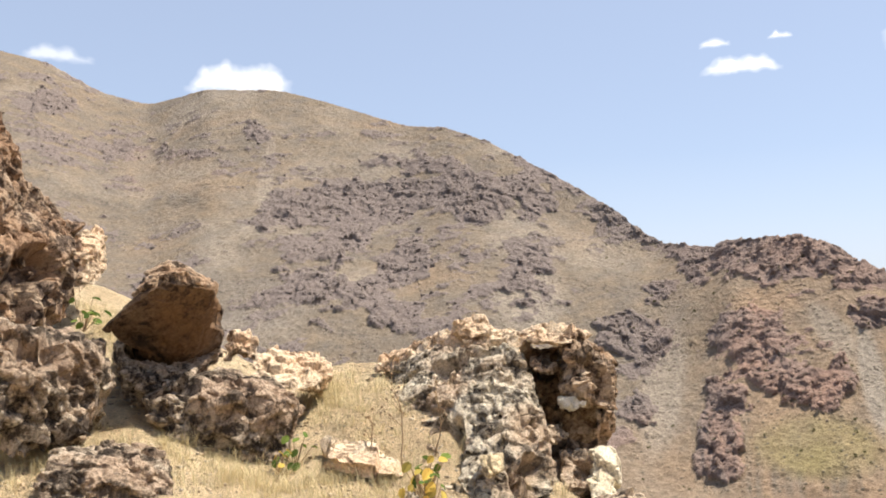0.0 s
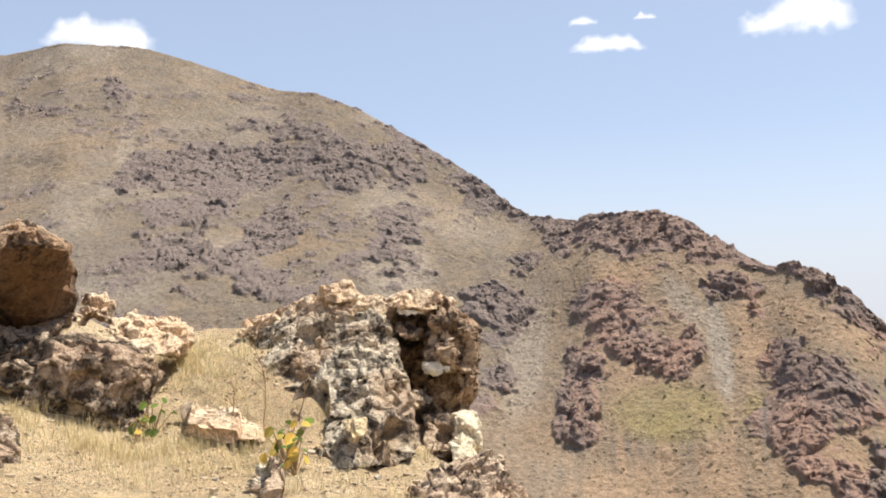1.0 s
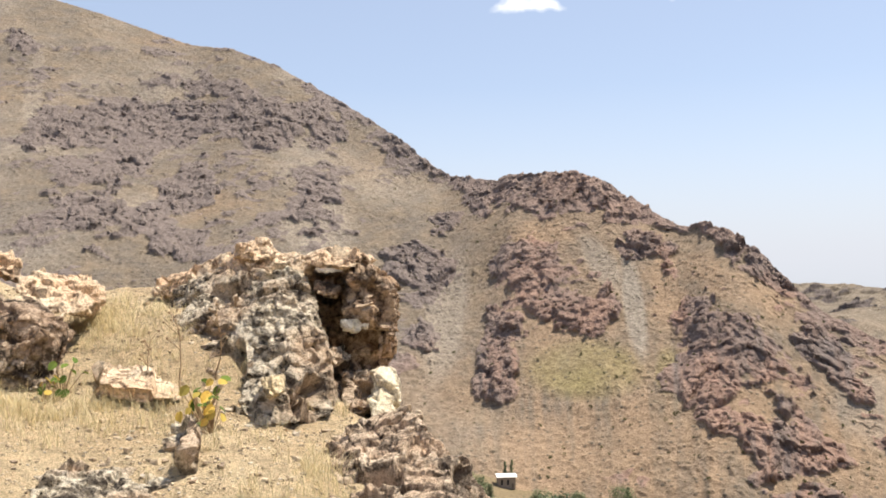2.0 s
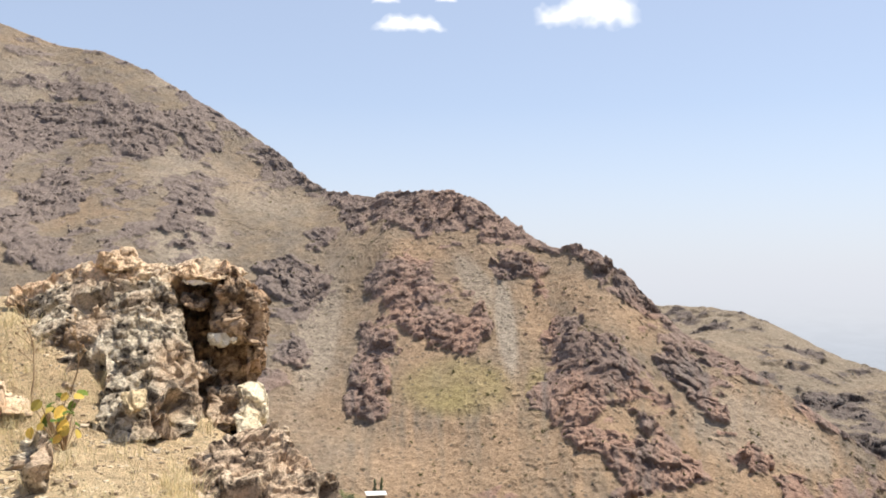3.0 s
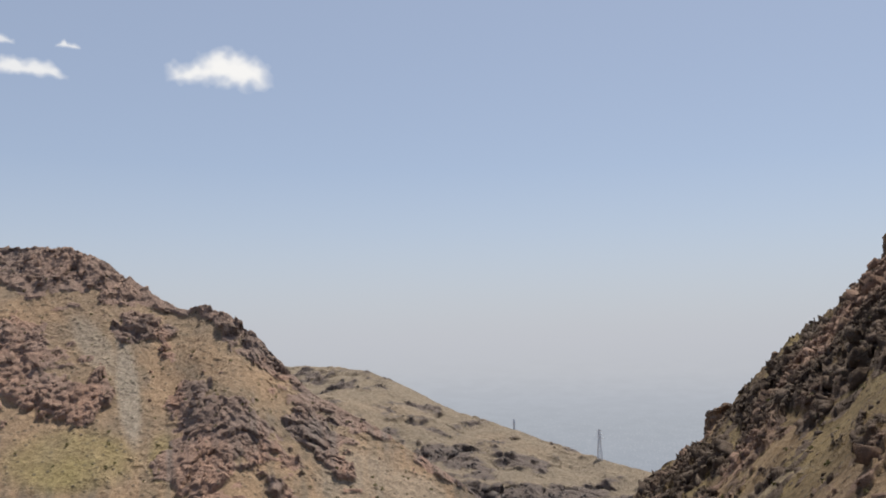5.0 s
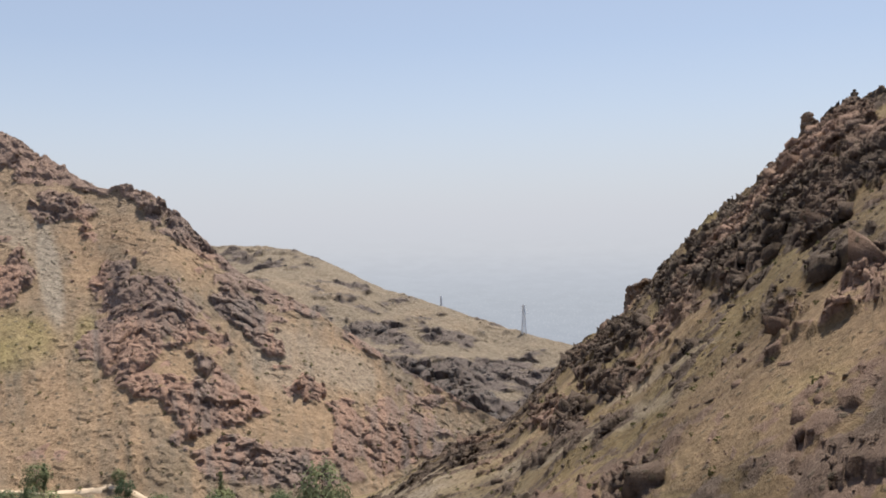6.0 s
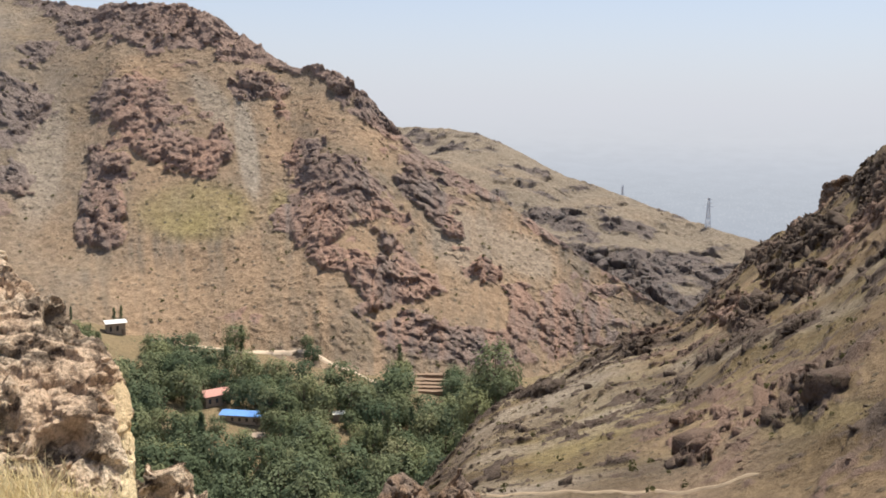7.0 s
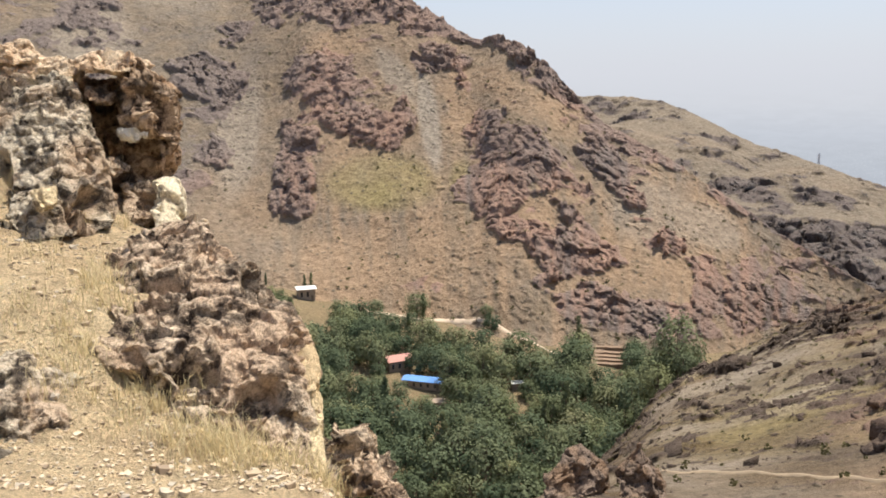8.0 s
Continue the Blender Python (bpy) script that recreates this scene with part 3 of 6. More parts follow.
# ---- the far hill that runs down to the plain ----
def far_hill():
    b = np.linspace(26, 60, 400)
    u = np.concatenate([np.linspace(0, 1, 240), np.linspace(1, 1.6, 10)[1:]])
    B, U = np.meshgrid(b, u)
    rc, ec = (smooth_table(HILL, b, k)[None, :] for k in (1, 2))
    zc = rc * np.tan(np.radians(ec))
    rf, zf = 540.0, -135.0
    R = rf + (rc - rf) * U
    V = np.clip(U, 0, 1)
    Z = zf + (zc - zf) * (1.15 * V - 0.15 * V * V) - np.maximum(U - 1, 0) * 180
    X, Y = R * np.sin(np.radians(B)), R * np.cos(np.radians(B))
    inner = step(0, 0.15, U) * step(1.0, 0.85, U)
    Z = Z + 16 * fbm(X / 120, Y / 120, Z * 0, 3, 69) * inner
    band = fbm(X / 120, Y / 120, (Z + 0.15 * Y) / 22, 4, 61, 0.55)
    rock = np.clip(1.6 * band + 1.0 * fbm(X / 35, Y / 35, Z / 20, 4, 63) + 0.6 * fbm(X / 12, Y / 12, Z / 9, 3, 64) + 0.30 + 0.40 * step(0.85, 0.45, U) - 0.6 * step(0.75, 0.97, U), 0, 1)
    lift = rock * (11 * blocks(X, Y, Z, 26, 65) + 4.5 * blocks(X, Y, Z, 10, 66)) + 1.6 * fbm(X / 14, Y / 14, Z / 14, 4, 67)
    lift = lift * step(0, 0.1, U)
    X, Y, Z = stand_out(X, Y, Z, B, lift, 0.5, 0.7)
    zero = np.zeros(B.shape)
    outcrop_blocks("hill_rocks", X, Y, Z, (rock ** 2) * (U < 1.0), zero, 3500, 0.9, 3.0, 8, FAR_HILL, "dark rocks along the far hill's bands")
    ob = sheet("far_hill", X, Y, Z, FAR_HILL, (rock, zero + 0.10, zero + 0.04, zero + 0.3))
    return tagged(ob, "long dry hill with dark rock bands running down to the plain", "hill", kind="structure")


far_hill()

# ---- the ledge and the hillside this side of the valley ----
NEAR_REACH = [0, 3.6, 4.3, 5.0, 6.5, 8.0, 10.0, 12.0, 14.0]
NEAR_LEFT = [(-180, -1.65, -1.5, -1.3, -1.1, -0.7, -0.3, 0.3, 1.0, 1.5), (-60, -1.65, -1.5, -1.3, -1.0, -0.5, 0.2, 1.2, 2.0, 2.5),
             (-26, -1.65, -1.45, -1.3, -1.1, -0.70, -0.3, 0.5, 1.2, 1.6), (-18, -1.65, -1.5, -1.35, -1.1, -0.66, -0.40, 0.35, 0.6, 0.3),
             (-10, -1.65, -1.5, -1.38, -1.2, -0.98, -0.62, -0.3, -0.4, -1.5), (-5, -1.65, -1.5, -1.38, -1.2, -0.99, -0.34, -0.14, -0.5, -2.0), (-1.5, -1.65, -1.5, -1.33, -1.12, -0.90, -0.27, -0.2, -0.8, -2.6),
             (1.5, -1.65, -1.5, -1.33, -1.1, -0.94, -0.30, -0.3, -1.2, -3.2)]
NEAR_RIGHT = [(5, -1.65, -1.62, -1.4, -1.12, -1.06, -0.9, -0.8, -2.5, -5.0), (8, -1.65, -1.62, -1.55, -1.3, -1.05, -1.05, -1.5, -3.5, -6.0),
              (12, -1.65, -1.65, -1.6, -1.45, -1.1, -2.2, -4.0, -6.0, -8.0), (18, -1.65, -1.68, -1.8, -2.3, -3.5, -5.0, -6.5, -8.0, -9.0),
              (22, -1.65, -1.9, -2.6, -3.3, -4.5, -6.0, -7.5, -8.5, -9.5), (40, -1.65, -2.2, -2.9, -3.6, -5.0, -6.2, -7.6, -8.6, -9.6),
              (75, -1.65, -1.9, -2.3, -2.8, -3.6, -4.4, -5.5, -6.5, -7.5), (120, -1.65, -1.5, -1.3, -1.1, -0.7, -0.3, 0.3, 1.0, 1.5),
              (180, -1.65, -1.5, -1.3, -1.1, -0.7, -0.3, 0.3, 1.0, 1.5)]
NEAR = NEAR_LEFT + NEAR_RIGHT


def near_height(B, R):
    """The height of the ledge at bearing B and distance R."""
    bs = [row[0] for row in NEAR]
    R = np.maximum(R, 0)
    levels = [np.interp(B, bs, [row[1 + k] for row in NEAR]) for k in range(len(NEAR_REACH))]
    out = levels[-1] + (R - 14) * 0
    for k in range(len(NEAR_REACH) - 1):
        t = (R - NEAR_REACH[k]) / (NEAR_REACH[k + 1] - NEAR_REACH[k])
        out = np.where((t >= 0) & (t < 1), levels[k] + (levels[k + 1] - levels[k]) * t, out)
    return out


def ledge_height(X, Y):
    R, B = np.hypot(X, Y), np.degrees(np.arctan2(X, Y))
    zero = X * 0
    z = sum(near_height(B + db, R + dr) for db in (-1, 1) for dr in (-0.15, 0.15)) / 4
    return z + 0.09 * fbm(X / 0.8, Y / 0.8, zero, 4, 101) + 0.025 * fbm(X / 0.12, Y / 0.12, zero, 3, 103)


def ledge():
    b = np.concatenate([np.linspace(-180, -32, 80)[:-1], np.linspace(-32, 26, 330), np.linspace(26, 180, 90)[1:]])
    r = np.concatenate([np.linspace(0.02, 3.4, 30)[:-1], np.linspace(3.4, 11, 140), np.linspace(11, 14, 20)[1:]])
    B, R = np.meshgrid(b, r)
    X, Y = R * np.sin(np.radians(B)), R * np.cos(np.radians(B))
    ob = sheet("ledge_ground", X, Y, ledge_height(X, Y), SOIL, smooth=True)
    return tagged(ob, "sunlit sandy ledge of dry soil and gravel", "ground", kind="structure")


ledge()


def hillside():
    b = np.concatenate([np.linspace(-180, -40, 50)[:-1], np.linspace(-40, 26, 90)[:-1], np.linspace(26, 75, 500), np.linspace(75, 180, 60)[1:]])
    u = np.concatenate([np.linspace(-0.5, 0, 30)[:-1], np.linspace(0, 1, 260), np.linspace(1, 1.8, 24)[1:]])
    B, U = np.meshgrid(b, u)
    rf, zf, rc, ec = (smooth_table(SPUR, b, k)[None, :] for k in (1, 2, 3, 4))
    zc = rc * np.tan(np.radians(ec))
    V = np.clip(U, 0, 1)
    inner = near_height(b, 12.0 + 0 * b)[None, :] - 0.5
    R = rf + (rc - rf) * V - np.maximum(-U, 0) * 2 * (rf - 12) + np.maximum(U - 1, 0) * 200
    Z = zf + (zc - zf) * V + np.maximum(-U, 0) * 2 * (inner - zf) - np.maximum(U - 1, 0) * 150
    X, Y = R * np.sin(np.radians(B)), R * np.cos(np.radians(B))
    E = np.degrees(np.arctan2(Z, R))
    dip = Z - 0.5 * X
    Z = Z + 2.4 * fbm(X / 34, Y / 34, Z * 0, 3, 70) * step(0.0, 0.2, V) * step(1.0, 0.85, V)
    crooked = 1.0 * fbm(B * 0.7, E * 0.7, B * 0, 4, 72, 0.6)
    marks = geology_marks(B + crooked, E - crooked, HILLSIDE_CRAGS)
    band = fbm(X / 30, Y / 30, dip / 14, 4, 71, 0.55)
    spots = fbm(X / 9, Y / 9, Z / 7, 4, 73, 0.6)
    flecks = fbm(X / 3.2, Y / 3.2, Z / 2.6, 3, 74, 0.6)
    rock = np.clip(1.2 * marks + 1.2 * band + 1.9 * spots + 1.4 * flecks + 0.1 + 0.14 * step(48, 54, B), 0, 1) * step(-0.2, 0.05, U) * step(30, 36, B)
    lift = rock * (4.4 * blocks(X, Y, Z, 8.5, 75) + 2.6 * blocks(X, Y, Z, 3.6, 79) + 1.0 * blocks(X, Y, Z, 1.6, 80)) * (0.6 + 0.6 * marks)
    lift = np.clip(lift, -1.5, 4.2) * (0.6 + 0.4 * step(60, 220, R))
    lift = lift + 0.45 * fbm(X / 4, Y / 4, Z / 4, 4, 77)
    lift = lift + (1 - rock) * np.clip(blocks(X, Y, Z, 1.8, 78) - 0.5, 0, 1) * 1.6 * step(0.0, 0.3, spots + 0.4 * band)
    X, Y, Z = stand_out(X, Y, Z, B, lift, 0.65, 0.6)
    Z = Z + step(0.93, 1.0, V) * step(1.25, 1.0, U) * step(55, 60, B) * np.clip(2.6 * facets(X / 7, Y / 7, Z / 9, 88) + 1.2 * facets(X / 2.6, Y / 2.6, Z / 3, 89) + 0.8, -1, 2.6)
    red = np.clip(1.2 * fbm(X / 28, Y / 28, Z / 20, 3, 81), 0, 1) * step(44, 52, B)
    olive = np.clip(0.6 * fbm(X / 30, Y / 30, dip / 12, 4, 83) + 0.02 + 0.4 * geology_marks(B, E, HILLSIDE_STRAW), 0, 1)
    scree = np.clip(0.9 * fbm(X / 25, Y / 25, dip / 8, 4, 85) * step(56, 46, B) + 0.55 * geology_marks(B, E, HILLSIDE_SCREE), 0, 1)
    seen = step(34, 38, B) * step(74, 72, B) * step(0.0, 0.05, U) * (U < 1.0)
    outcrop_blocks("hillside_rocks", X, Y, Z, np.clip(rock ** 2 * (0.4 + 0.8 * marks) + 0.18, 0, 1) * seen, red, 16000, 0.2, 1.6, 9, HILLSIDE, "dark angular rocks scattered over the dry hillside")
    ob = sheet("hillside", X, Y, Z, HILLSIDE, (rock, red, olive, scree))
    return tagged(ob, "dry yellow-brown hillside with dark jagged rock ribs", "hillside", kind="structure")


hillside()


# ---- ground sheet: valley floor, and the plain far below ----
def valley_height(B, R, X, Y):
    zfoot, rfoot = smooth_table(FACE, B, 2), smooth_table(FACE, B, 1)
    z = zfoot - 14 * step(1.0, 0.62, R / rfoot) - 400 * step(480, 2800, R) - 60 * step(430, 540, R)
    return z + 1.5 * fbm(X / 30, Y / 30, X * 0, 3, 91) - 0.4


def ground():
    r = np.concatenate([np.linspace(0, 150, 10), np.linspace(165, 520, 70), np.geomspace(560, 4900, 24)])
    b = np.concatenate([np.linspace(-180, 0, 120)[:-1], np.linspace(0, 60, 200), np.linspace(60, 180, 80)[1:]])
    B, R = np.meshgrid(b, r)
    X, Y = R * np.sin(np.radians(B)), R * np.cos(np.radians(B))
    Z = np.where(R < 150, -130, valley_height(B, R, X, Y))
    zero = np.zeros(B.shape)
    ob = sheet("ground", X, Y, Z, HILLSIDE, (zero, zero + 0.2, zero + 0.3, zero + 0.1), smooth=True)
    return tagged(ob, "dry valley floor falling away to the plain", "ground", kind="structure")


ground()


# ---- glowing backdrop: haze painted beyond the hills ----
def backdrop():
    m = bpy.data.materials.new("painted_haze_glow")
    m.use_nodes = True
    n, l = m.node_tree.nodes, m.node_tree.links
    n.clear()
    c = place_coords(n)
    sep = n.new("ShaderNodeSeparateXYZ")
    l.new(c, sep.inputs[0])
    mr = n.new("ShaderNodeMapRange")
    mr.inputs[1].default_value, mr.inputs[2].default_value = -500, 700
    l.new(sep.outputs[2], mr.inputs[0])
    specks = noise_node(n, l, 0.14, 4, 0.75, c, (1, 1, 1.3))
    # haze painted as emitted colour by height, fading out into the sky
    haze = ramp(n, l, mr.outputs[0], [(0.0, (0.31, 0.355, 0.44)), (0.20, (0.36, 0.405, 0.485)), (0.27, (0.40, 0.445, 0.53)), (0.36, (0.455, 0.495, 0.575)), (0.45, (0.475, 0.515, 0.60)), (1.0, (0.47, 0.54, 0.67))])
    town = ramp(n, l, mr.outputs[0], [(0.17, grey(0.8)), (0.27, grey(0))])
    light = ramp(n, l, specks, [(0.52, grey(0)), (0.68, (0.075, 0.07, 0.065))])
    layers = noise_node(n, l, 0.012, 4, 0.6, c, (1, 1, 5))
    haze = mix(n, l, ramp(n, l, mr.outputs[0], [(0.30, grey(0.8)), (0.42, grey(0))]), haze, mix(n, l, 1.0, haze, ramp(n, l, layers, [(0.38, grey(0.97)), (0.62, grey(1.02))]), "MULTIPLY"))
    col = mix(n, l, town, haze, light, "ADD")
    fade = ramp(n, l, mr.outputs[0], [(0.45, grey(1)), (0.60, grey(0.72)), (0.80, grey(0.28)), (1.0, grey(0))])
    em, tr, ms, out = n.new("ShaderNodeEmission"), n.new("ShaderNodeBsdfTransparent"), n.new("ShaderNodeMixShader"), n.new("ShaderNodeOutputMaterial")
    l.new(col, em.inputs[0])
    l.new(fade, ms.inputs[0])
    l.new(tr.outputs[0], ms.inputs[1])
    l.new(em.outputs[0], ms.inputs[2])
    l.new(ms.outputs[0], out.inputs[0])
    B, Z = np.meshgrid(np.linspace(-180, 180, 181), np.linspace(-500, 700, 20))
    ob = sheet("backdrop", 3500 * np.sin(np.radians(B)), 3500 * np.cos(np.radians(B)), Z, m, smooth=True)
    ob.visible_shadow = False
    return tagged(ob, "glowing backdrop painted as pale blue haze over a distant city plain", "haze", kind="structure")


backdrop()

# ---- rocks of the ledge ----
BOULDER = [(-2.53, 6.90, 0.16), (-2.51, 7.07, 0.07), (-2.26, 6.84, 0.40), (-2.02, 6.75, 0.50), (-1.73, 7.04, 0.45), (-2.45, 7.46, -0.06), (-2.23, 7.63, -0.17), (-1.97, 7.49, -0.01), (-2.15, 7.29, 0.68), (-1.77, 7.55, 0.32), (-1.84, 7.84, 0.07), (-2.74, 7.83, 0.29), (-2.37, 8.06, 0.73), (-1.97, 8.27, 0.37), (-2.64, 8.19, -0.14), (-2.05, 8.25, -0.15)]
BOULDER_TOP = [(-2.30, 6.88, 0.41), (-2.16, 6.82, 0.50), (-2.03, 6.78, 0.54), (-1.88, 6.83, 0.52), (-1.72, 7.03, 0.47), (-2.14, 7.24, 0.70), (-2.02, 7.28, 0.65), (-2.31, 7.24, 0.61), (-1.84, 7.58, 0.53), (-2.37, 8.06, 0.76), (-1.97, 8.17, 0.49), (-2.34, 7.13, 0.36), (-2.12, 7.09, 0.43), (-1.79, 7.23, 0.41)]
LEDGE_ROCK = [(-2.43, 7.09, -0.14), (-1.98, 7.23, -0.18), (-1.55, 7.44, -0.16), (-1.25, 7.29, -0.23), (-1.10, 7.32, -0.31), (-2.22, 6.80, -0.34), (-1.85, 6.75, -0.37), (-1.48, 6.74, -0.30), (-1.16, 6.88, -0.31), (-1.97, 6.77, -0.66), (-1.64, 6.75, -0.74), (-1.43, 6.73, -0.87), (-1.18, 6.88, -0.83), (-1.09, 7.02, -0.53), (-2.64, 7.76, -0.36), (-1.20, 8.11, -0.49), (-1.69, 8.13, -0.25)]
LEFT_BOULDER = [(-2.91, 5.70, 0.22), (-2.72, 5.74, 0.24), (-2.53, 5.77, 0.19), (-2.35, 5.85, 0.12), (-2.31, 6.18, 0.08), (-2.28, 6.51, 0.05), (-2.23, 6.42, -0.15), (-2.25, 6.20, -0.36), (-2.31, 6.08, -0.60), (-2.44, 5.81, -0.66), (-2.68, 5.59, -0.64), (-2.71, 5.35, -0.24), (-2.45, 5.48, -0.12), (-2.31, 5.86, -0.20), (-3.32, 6.50, 0.25), (-2.61, 7.14, 0.10), (-2.49, 6.86, -0.64)]
LOW_ROCK = [(-2.39, 5.39, -0.74), (-2.34, 5.63, -0.58), (-2.08, 5.84, -0.57), (-1.73, 5.95, -0.65), (-1.63, 5.88, -0.82), (-1.61, 5.68, -0.99), (-2.29, 5.33, -0.95), (-1.91, 5.48, -0.70), (-2.50, 6.11, -0.59), (-1.90, 6.42, -0.67)]
WALL_HIGH = [(-4.39, 7.86, 2.46), (-4.00, 8.28, 2.37), (-3.82, 8.15, 2.05), (-3.71, 8.20, 1.62), (-3.60, 8.03, 1.34), (-3.58, 7.82, 0.68), (-3.84, 7.02, 0.45), (-3.89, 6.99, 1.83), (-5.27, 9.65, 2.89), (-4.35, 9.56, 1.71), (-3.58, 7.49, 0.93)]
WALL_LOW = [(-3.45, 8.31, 0.52), (-3.36, 7.70, -0.08), (-3.62, 7.13, -0.15), (-3.47, 8.63, 0.33), (-4.09, 7.57, 1.32), (-3.69, 8.10, 1.43), (-3.54, 8.49, 1.31), (-3.37, 8.56, 1.10), (-3.27, 8.38, 0.85), (-3.33, 7.71, 0.29), (-3.42, 7.23, 0.11), (-3.74, 6.85, 0.11), (-3.67, 7.67, 1.14), (-4.13, 9.33, 1.64), (-3.76, 9.59, 1.18), (-3.42, 7.56, 0.70)]
WALL_BLOCK = [(-3.67, 8.87, 0.93), (-3.58, 9.12, 1.19), (-3.37, 9.31, 1.17), (-3.28, 9.13, 0.78), (-3.26, 8.82, 0.57), (-3.52, 8.61, 0.59), (-3.87, 9.87, 1.27), (-3.60, 9.97, 1.16), (-3.38, 8.77, 0.92)]
PALE_STONE = [(-2.00, 8.36, 0.09), (-1.78, 8.52, 0.21), (-1.67, 8.54, 0.10), (-1.70, 8.43, -0.13), (-1.97, 8.27, -0.13), (-2.08, 8.96, 0.16), (-1.80, 9.02, 0.10), (-1.81, 8.20, 0.05)]
PALE_LEDGE = [(-1.67, 8.03, -0.05), (-1.55, 8.15, 0.01), (-1.26, 8.20, -0.02), (-1.00, 8.14, -0.08), (-0.93, 7.85, -0.22), (-1.05, 7.53, -0.32), (-1.33, 7.48, -0.27), (-1.59, 7.64, -0.19), (-1.72, 9.04, -0.01), (-1.08, 8.93, -0.12), (-1.06, 8.53, -0.42)]
BODY = [(-0.49, 8.49, -0.15), (-0.23, 8.20, -0.03), (0.07, 7.98, 0.05), (0.30, 7.84, 0.06), (0.55, 7.73, 0.01), (0.68, 7.57, -0.12), (0.72, 7.37, -0.38), (0.74, 7.06, -0.62), (0.77, 6.81, -0.83), (0.76, 6.56, -1.05), (0.52, 6.33, -1.09), (0.26, 6.29, -1.08), (0.04, 6.35, -1.08), (-0.15, 6.60, -1.05), (-0.30, 7.29, -0.67), (-0.46, 7.89, -0.42), (0.27, 7.10, -0.45), (0.46, 6.68, -0.66), (-0.54, 9.38, -0.19), (0.35, 9.19, 0.05), (0.79, 8.56, -0.19), (0.89, 7.55, -1.23)]
COLUMN = [(0.94, 7.69, 0.06), (1.04, 7.68, 0.15), (1.15, 7.66, 0.08), (1.29, 7.69, -0.02), (1.42, 7.77, -0.13), (0.90, 7.45, -0.17), (1.11, 7.32, -0.17), (1.35, 7.48, -0.35), (0.92, 7.49, -0.39), (1.10, 7.32, -0.44), (1.35, 7.53, -0.52), (1.11, 8.63, 0.14), (1.56, 8.56, -0.15), (1.53, 8.46, -0.57), (1.01, 8.54, -0.47)]
LOWER_COLUMN = [(0.87, 7.25, -0.80), (1.06, 7.37, -0.76), (1.34, 7.53, -0.84), (1.32, 7.38, -1.19), (0.83, 6.95, -1.13), (1.02, 6.92, -1.14), (0.84, 7.07, -0.95), (0.98, 8.14, -0.90), (1.44, 8.07, -0.90), (1.44, 8.07, -1.32), (1.01, 8.14, -1.33)]
WHITE_BLOCK = [(1.10, 7.30, -0.80), (1.24, 7.32, -0.76), (1.30, 7.31, -0.81), (1.31, 7.08, -0.96), (1.26, 6.97, -1.09), (1.06, 6.85, -1.13), (1.03, 7.08, -0.96), (1.12, 6.99, -0.92), (1.18, 7.71, -0.86), (1.37, 7.68, -0.86), (1.39, 7.57, -1.11), (1.14, 7.41, -1.21)]
CAP = [(0.03, 8.00, 0.08), (0.08, 8.05, 0.23), (0.22, 8.10, 0.30), (0.35, 8.09, 0.27), (0.44, 8.04, 0.13), (0.38, 7.94, 0.05), (0.09, 7.95, 0.07), (0.23, 8.60, 0.30), (0.41, 8.59, 0.25), (0.07, 8.50, 0.13)]
CROWN = [(-0.72, 8.67, -0.18), (-0.50, 8.59, -0.07), (-0.23, 8.40, 0.08), (0.02, 8.25, 0.16), (0.32, 8.14, 0.18), (0.55, 8.03, 0.14), (0.72, 7.97, 0.10), (-0.68, 8.57, -0.24), (-0.33, 8.34, -0.15), (-0.03, 8.10, -0.02), (0.31, 7.97, 0.05), (0.61, 7.83, -0.01), (0.69, 7.72, -0.12), (-0.53, 9.18, -0.09), (0.34, 8.89, 0.18), (0.79, 8.76, 0.09)]
BROW = [(0.64, 7.82, 0.10), (0.78, 7.86, 0.19), (0.94, 7.79, 0.22), (1.05, 7.68, 0.18), (1.12, 7.62, 0.09), (0.69, 7.72, 0.03), (0.90, 7.55, 0.00), (1.04, 7.53, 0.01), (0.72, 9.27, 0.12), (1.46, 9.18, 0.10), (0.80, 9.27, 0.07), (1.40, 9.19, 0.04)]
CLEFT_BACK = [(0.63, 8.78, 0.07), (1.54, 8.56, -0.07), (1.44, 8.07, -0.90), (0.66, 8.47, -0.94), (0.65, 8.38, -1.31), (1.35, 7.88, -1.27), (0.76, 9.47, 0.05), (1.66, 9.25, -0.16), (1.49, 8.67, -1.40), (0.82, 9.16, -1.47)]
ORANGE_BLOCK = [(0.23, 6.30, -0.72), (0.38, 6.34, -0.71), (0.38, 6.24, -0.80), (0.29, 6.14, -0.86), (0.23, 6.18, -0.82), (0.24, 6.70, -0.77), (0.40, 6.69, -0.75), (0.38, 6.59, -0.90)]
UNDER_BOULDER = [(-2.65, 7.44, 0.10), (-2.35, 7.44, -0.08), (-1.95, 7.45, -0.13), (-1.88, 7.88, -0.00), (-2.40, 7.00, -0.24), (-1.93, 7.04, -0.29), (-2.96, 8.39, -0.09), (-2.04, 8.77, -0.03), (-2.57, 7.58, -0.44)]
CLEFT_STONE = [(0.88, 7.45, -0.41), (1.07, 7.37, -0.39), (1.11, 7.32, -0.45), (1.02, 7.35, -0.52), (0.90, 7.45, -0.51), (0.97, 8.04, -0.44), (1.19, 8.01, -0.44)]
WEDGE_STONE = [(0.71, 7.67, -0.07), (0.92, 7.70, -0.13), (0.93, 7.66, -0.24), (0.76, 7.56, -0.25), (0.69, 7.62, -0.17), (0.77, 8.36, -0.10), (1.02, 8.34, -0.16)]
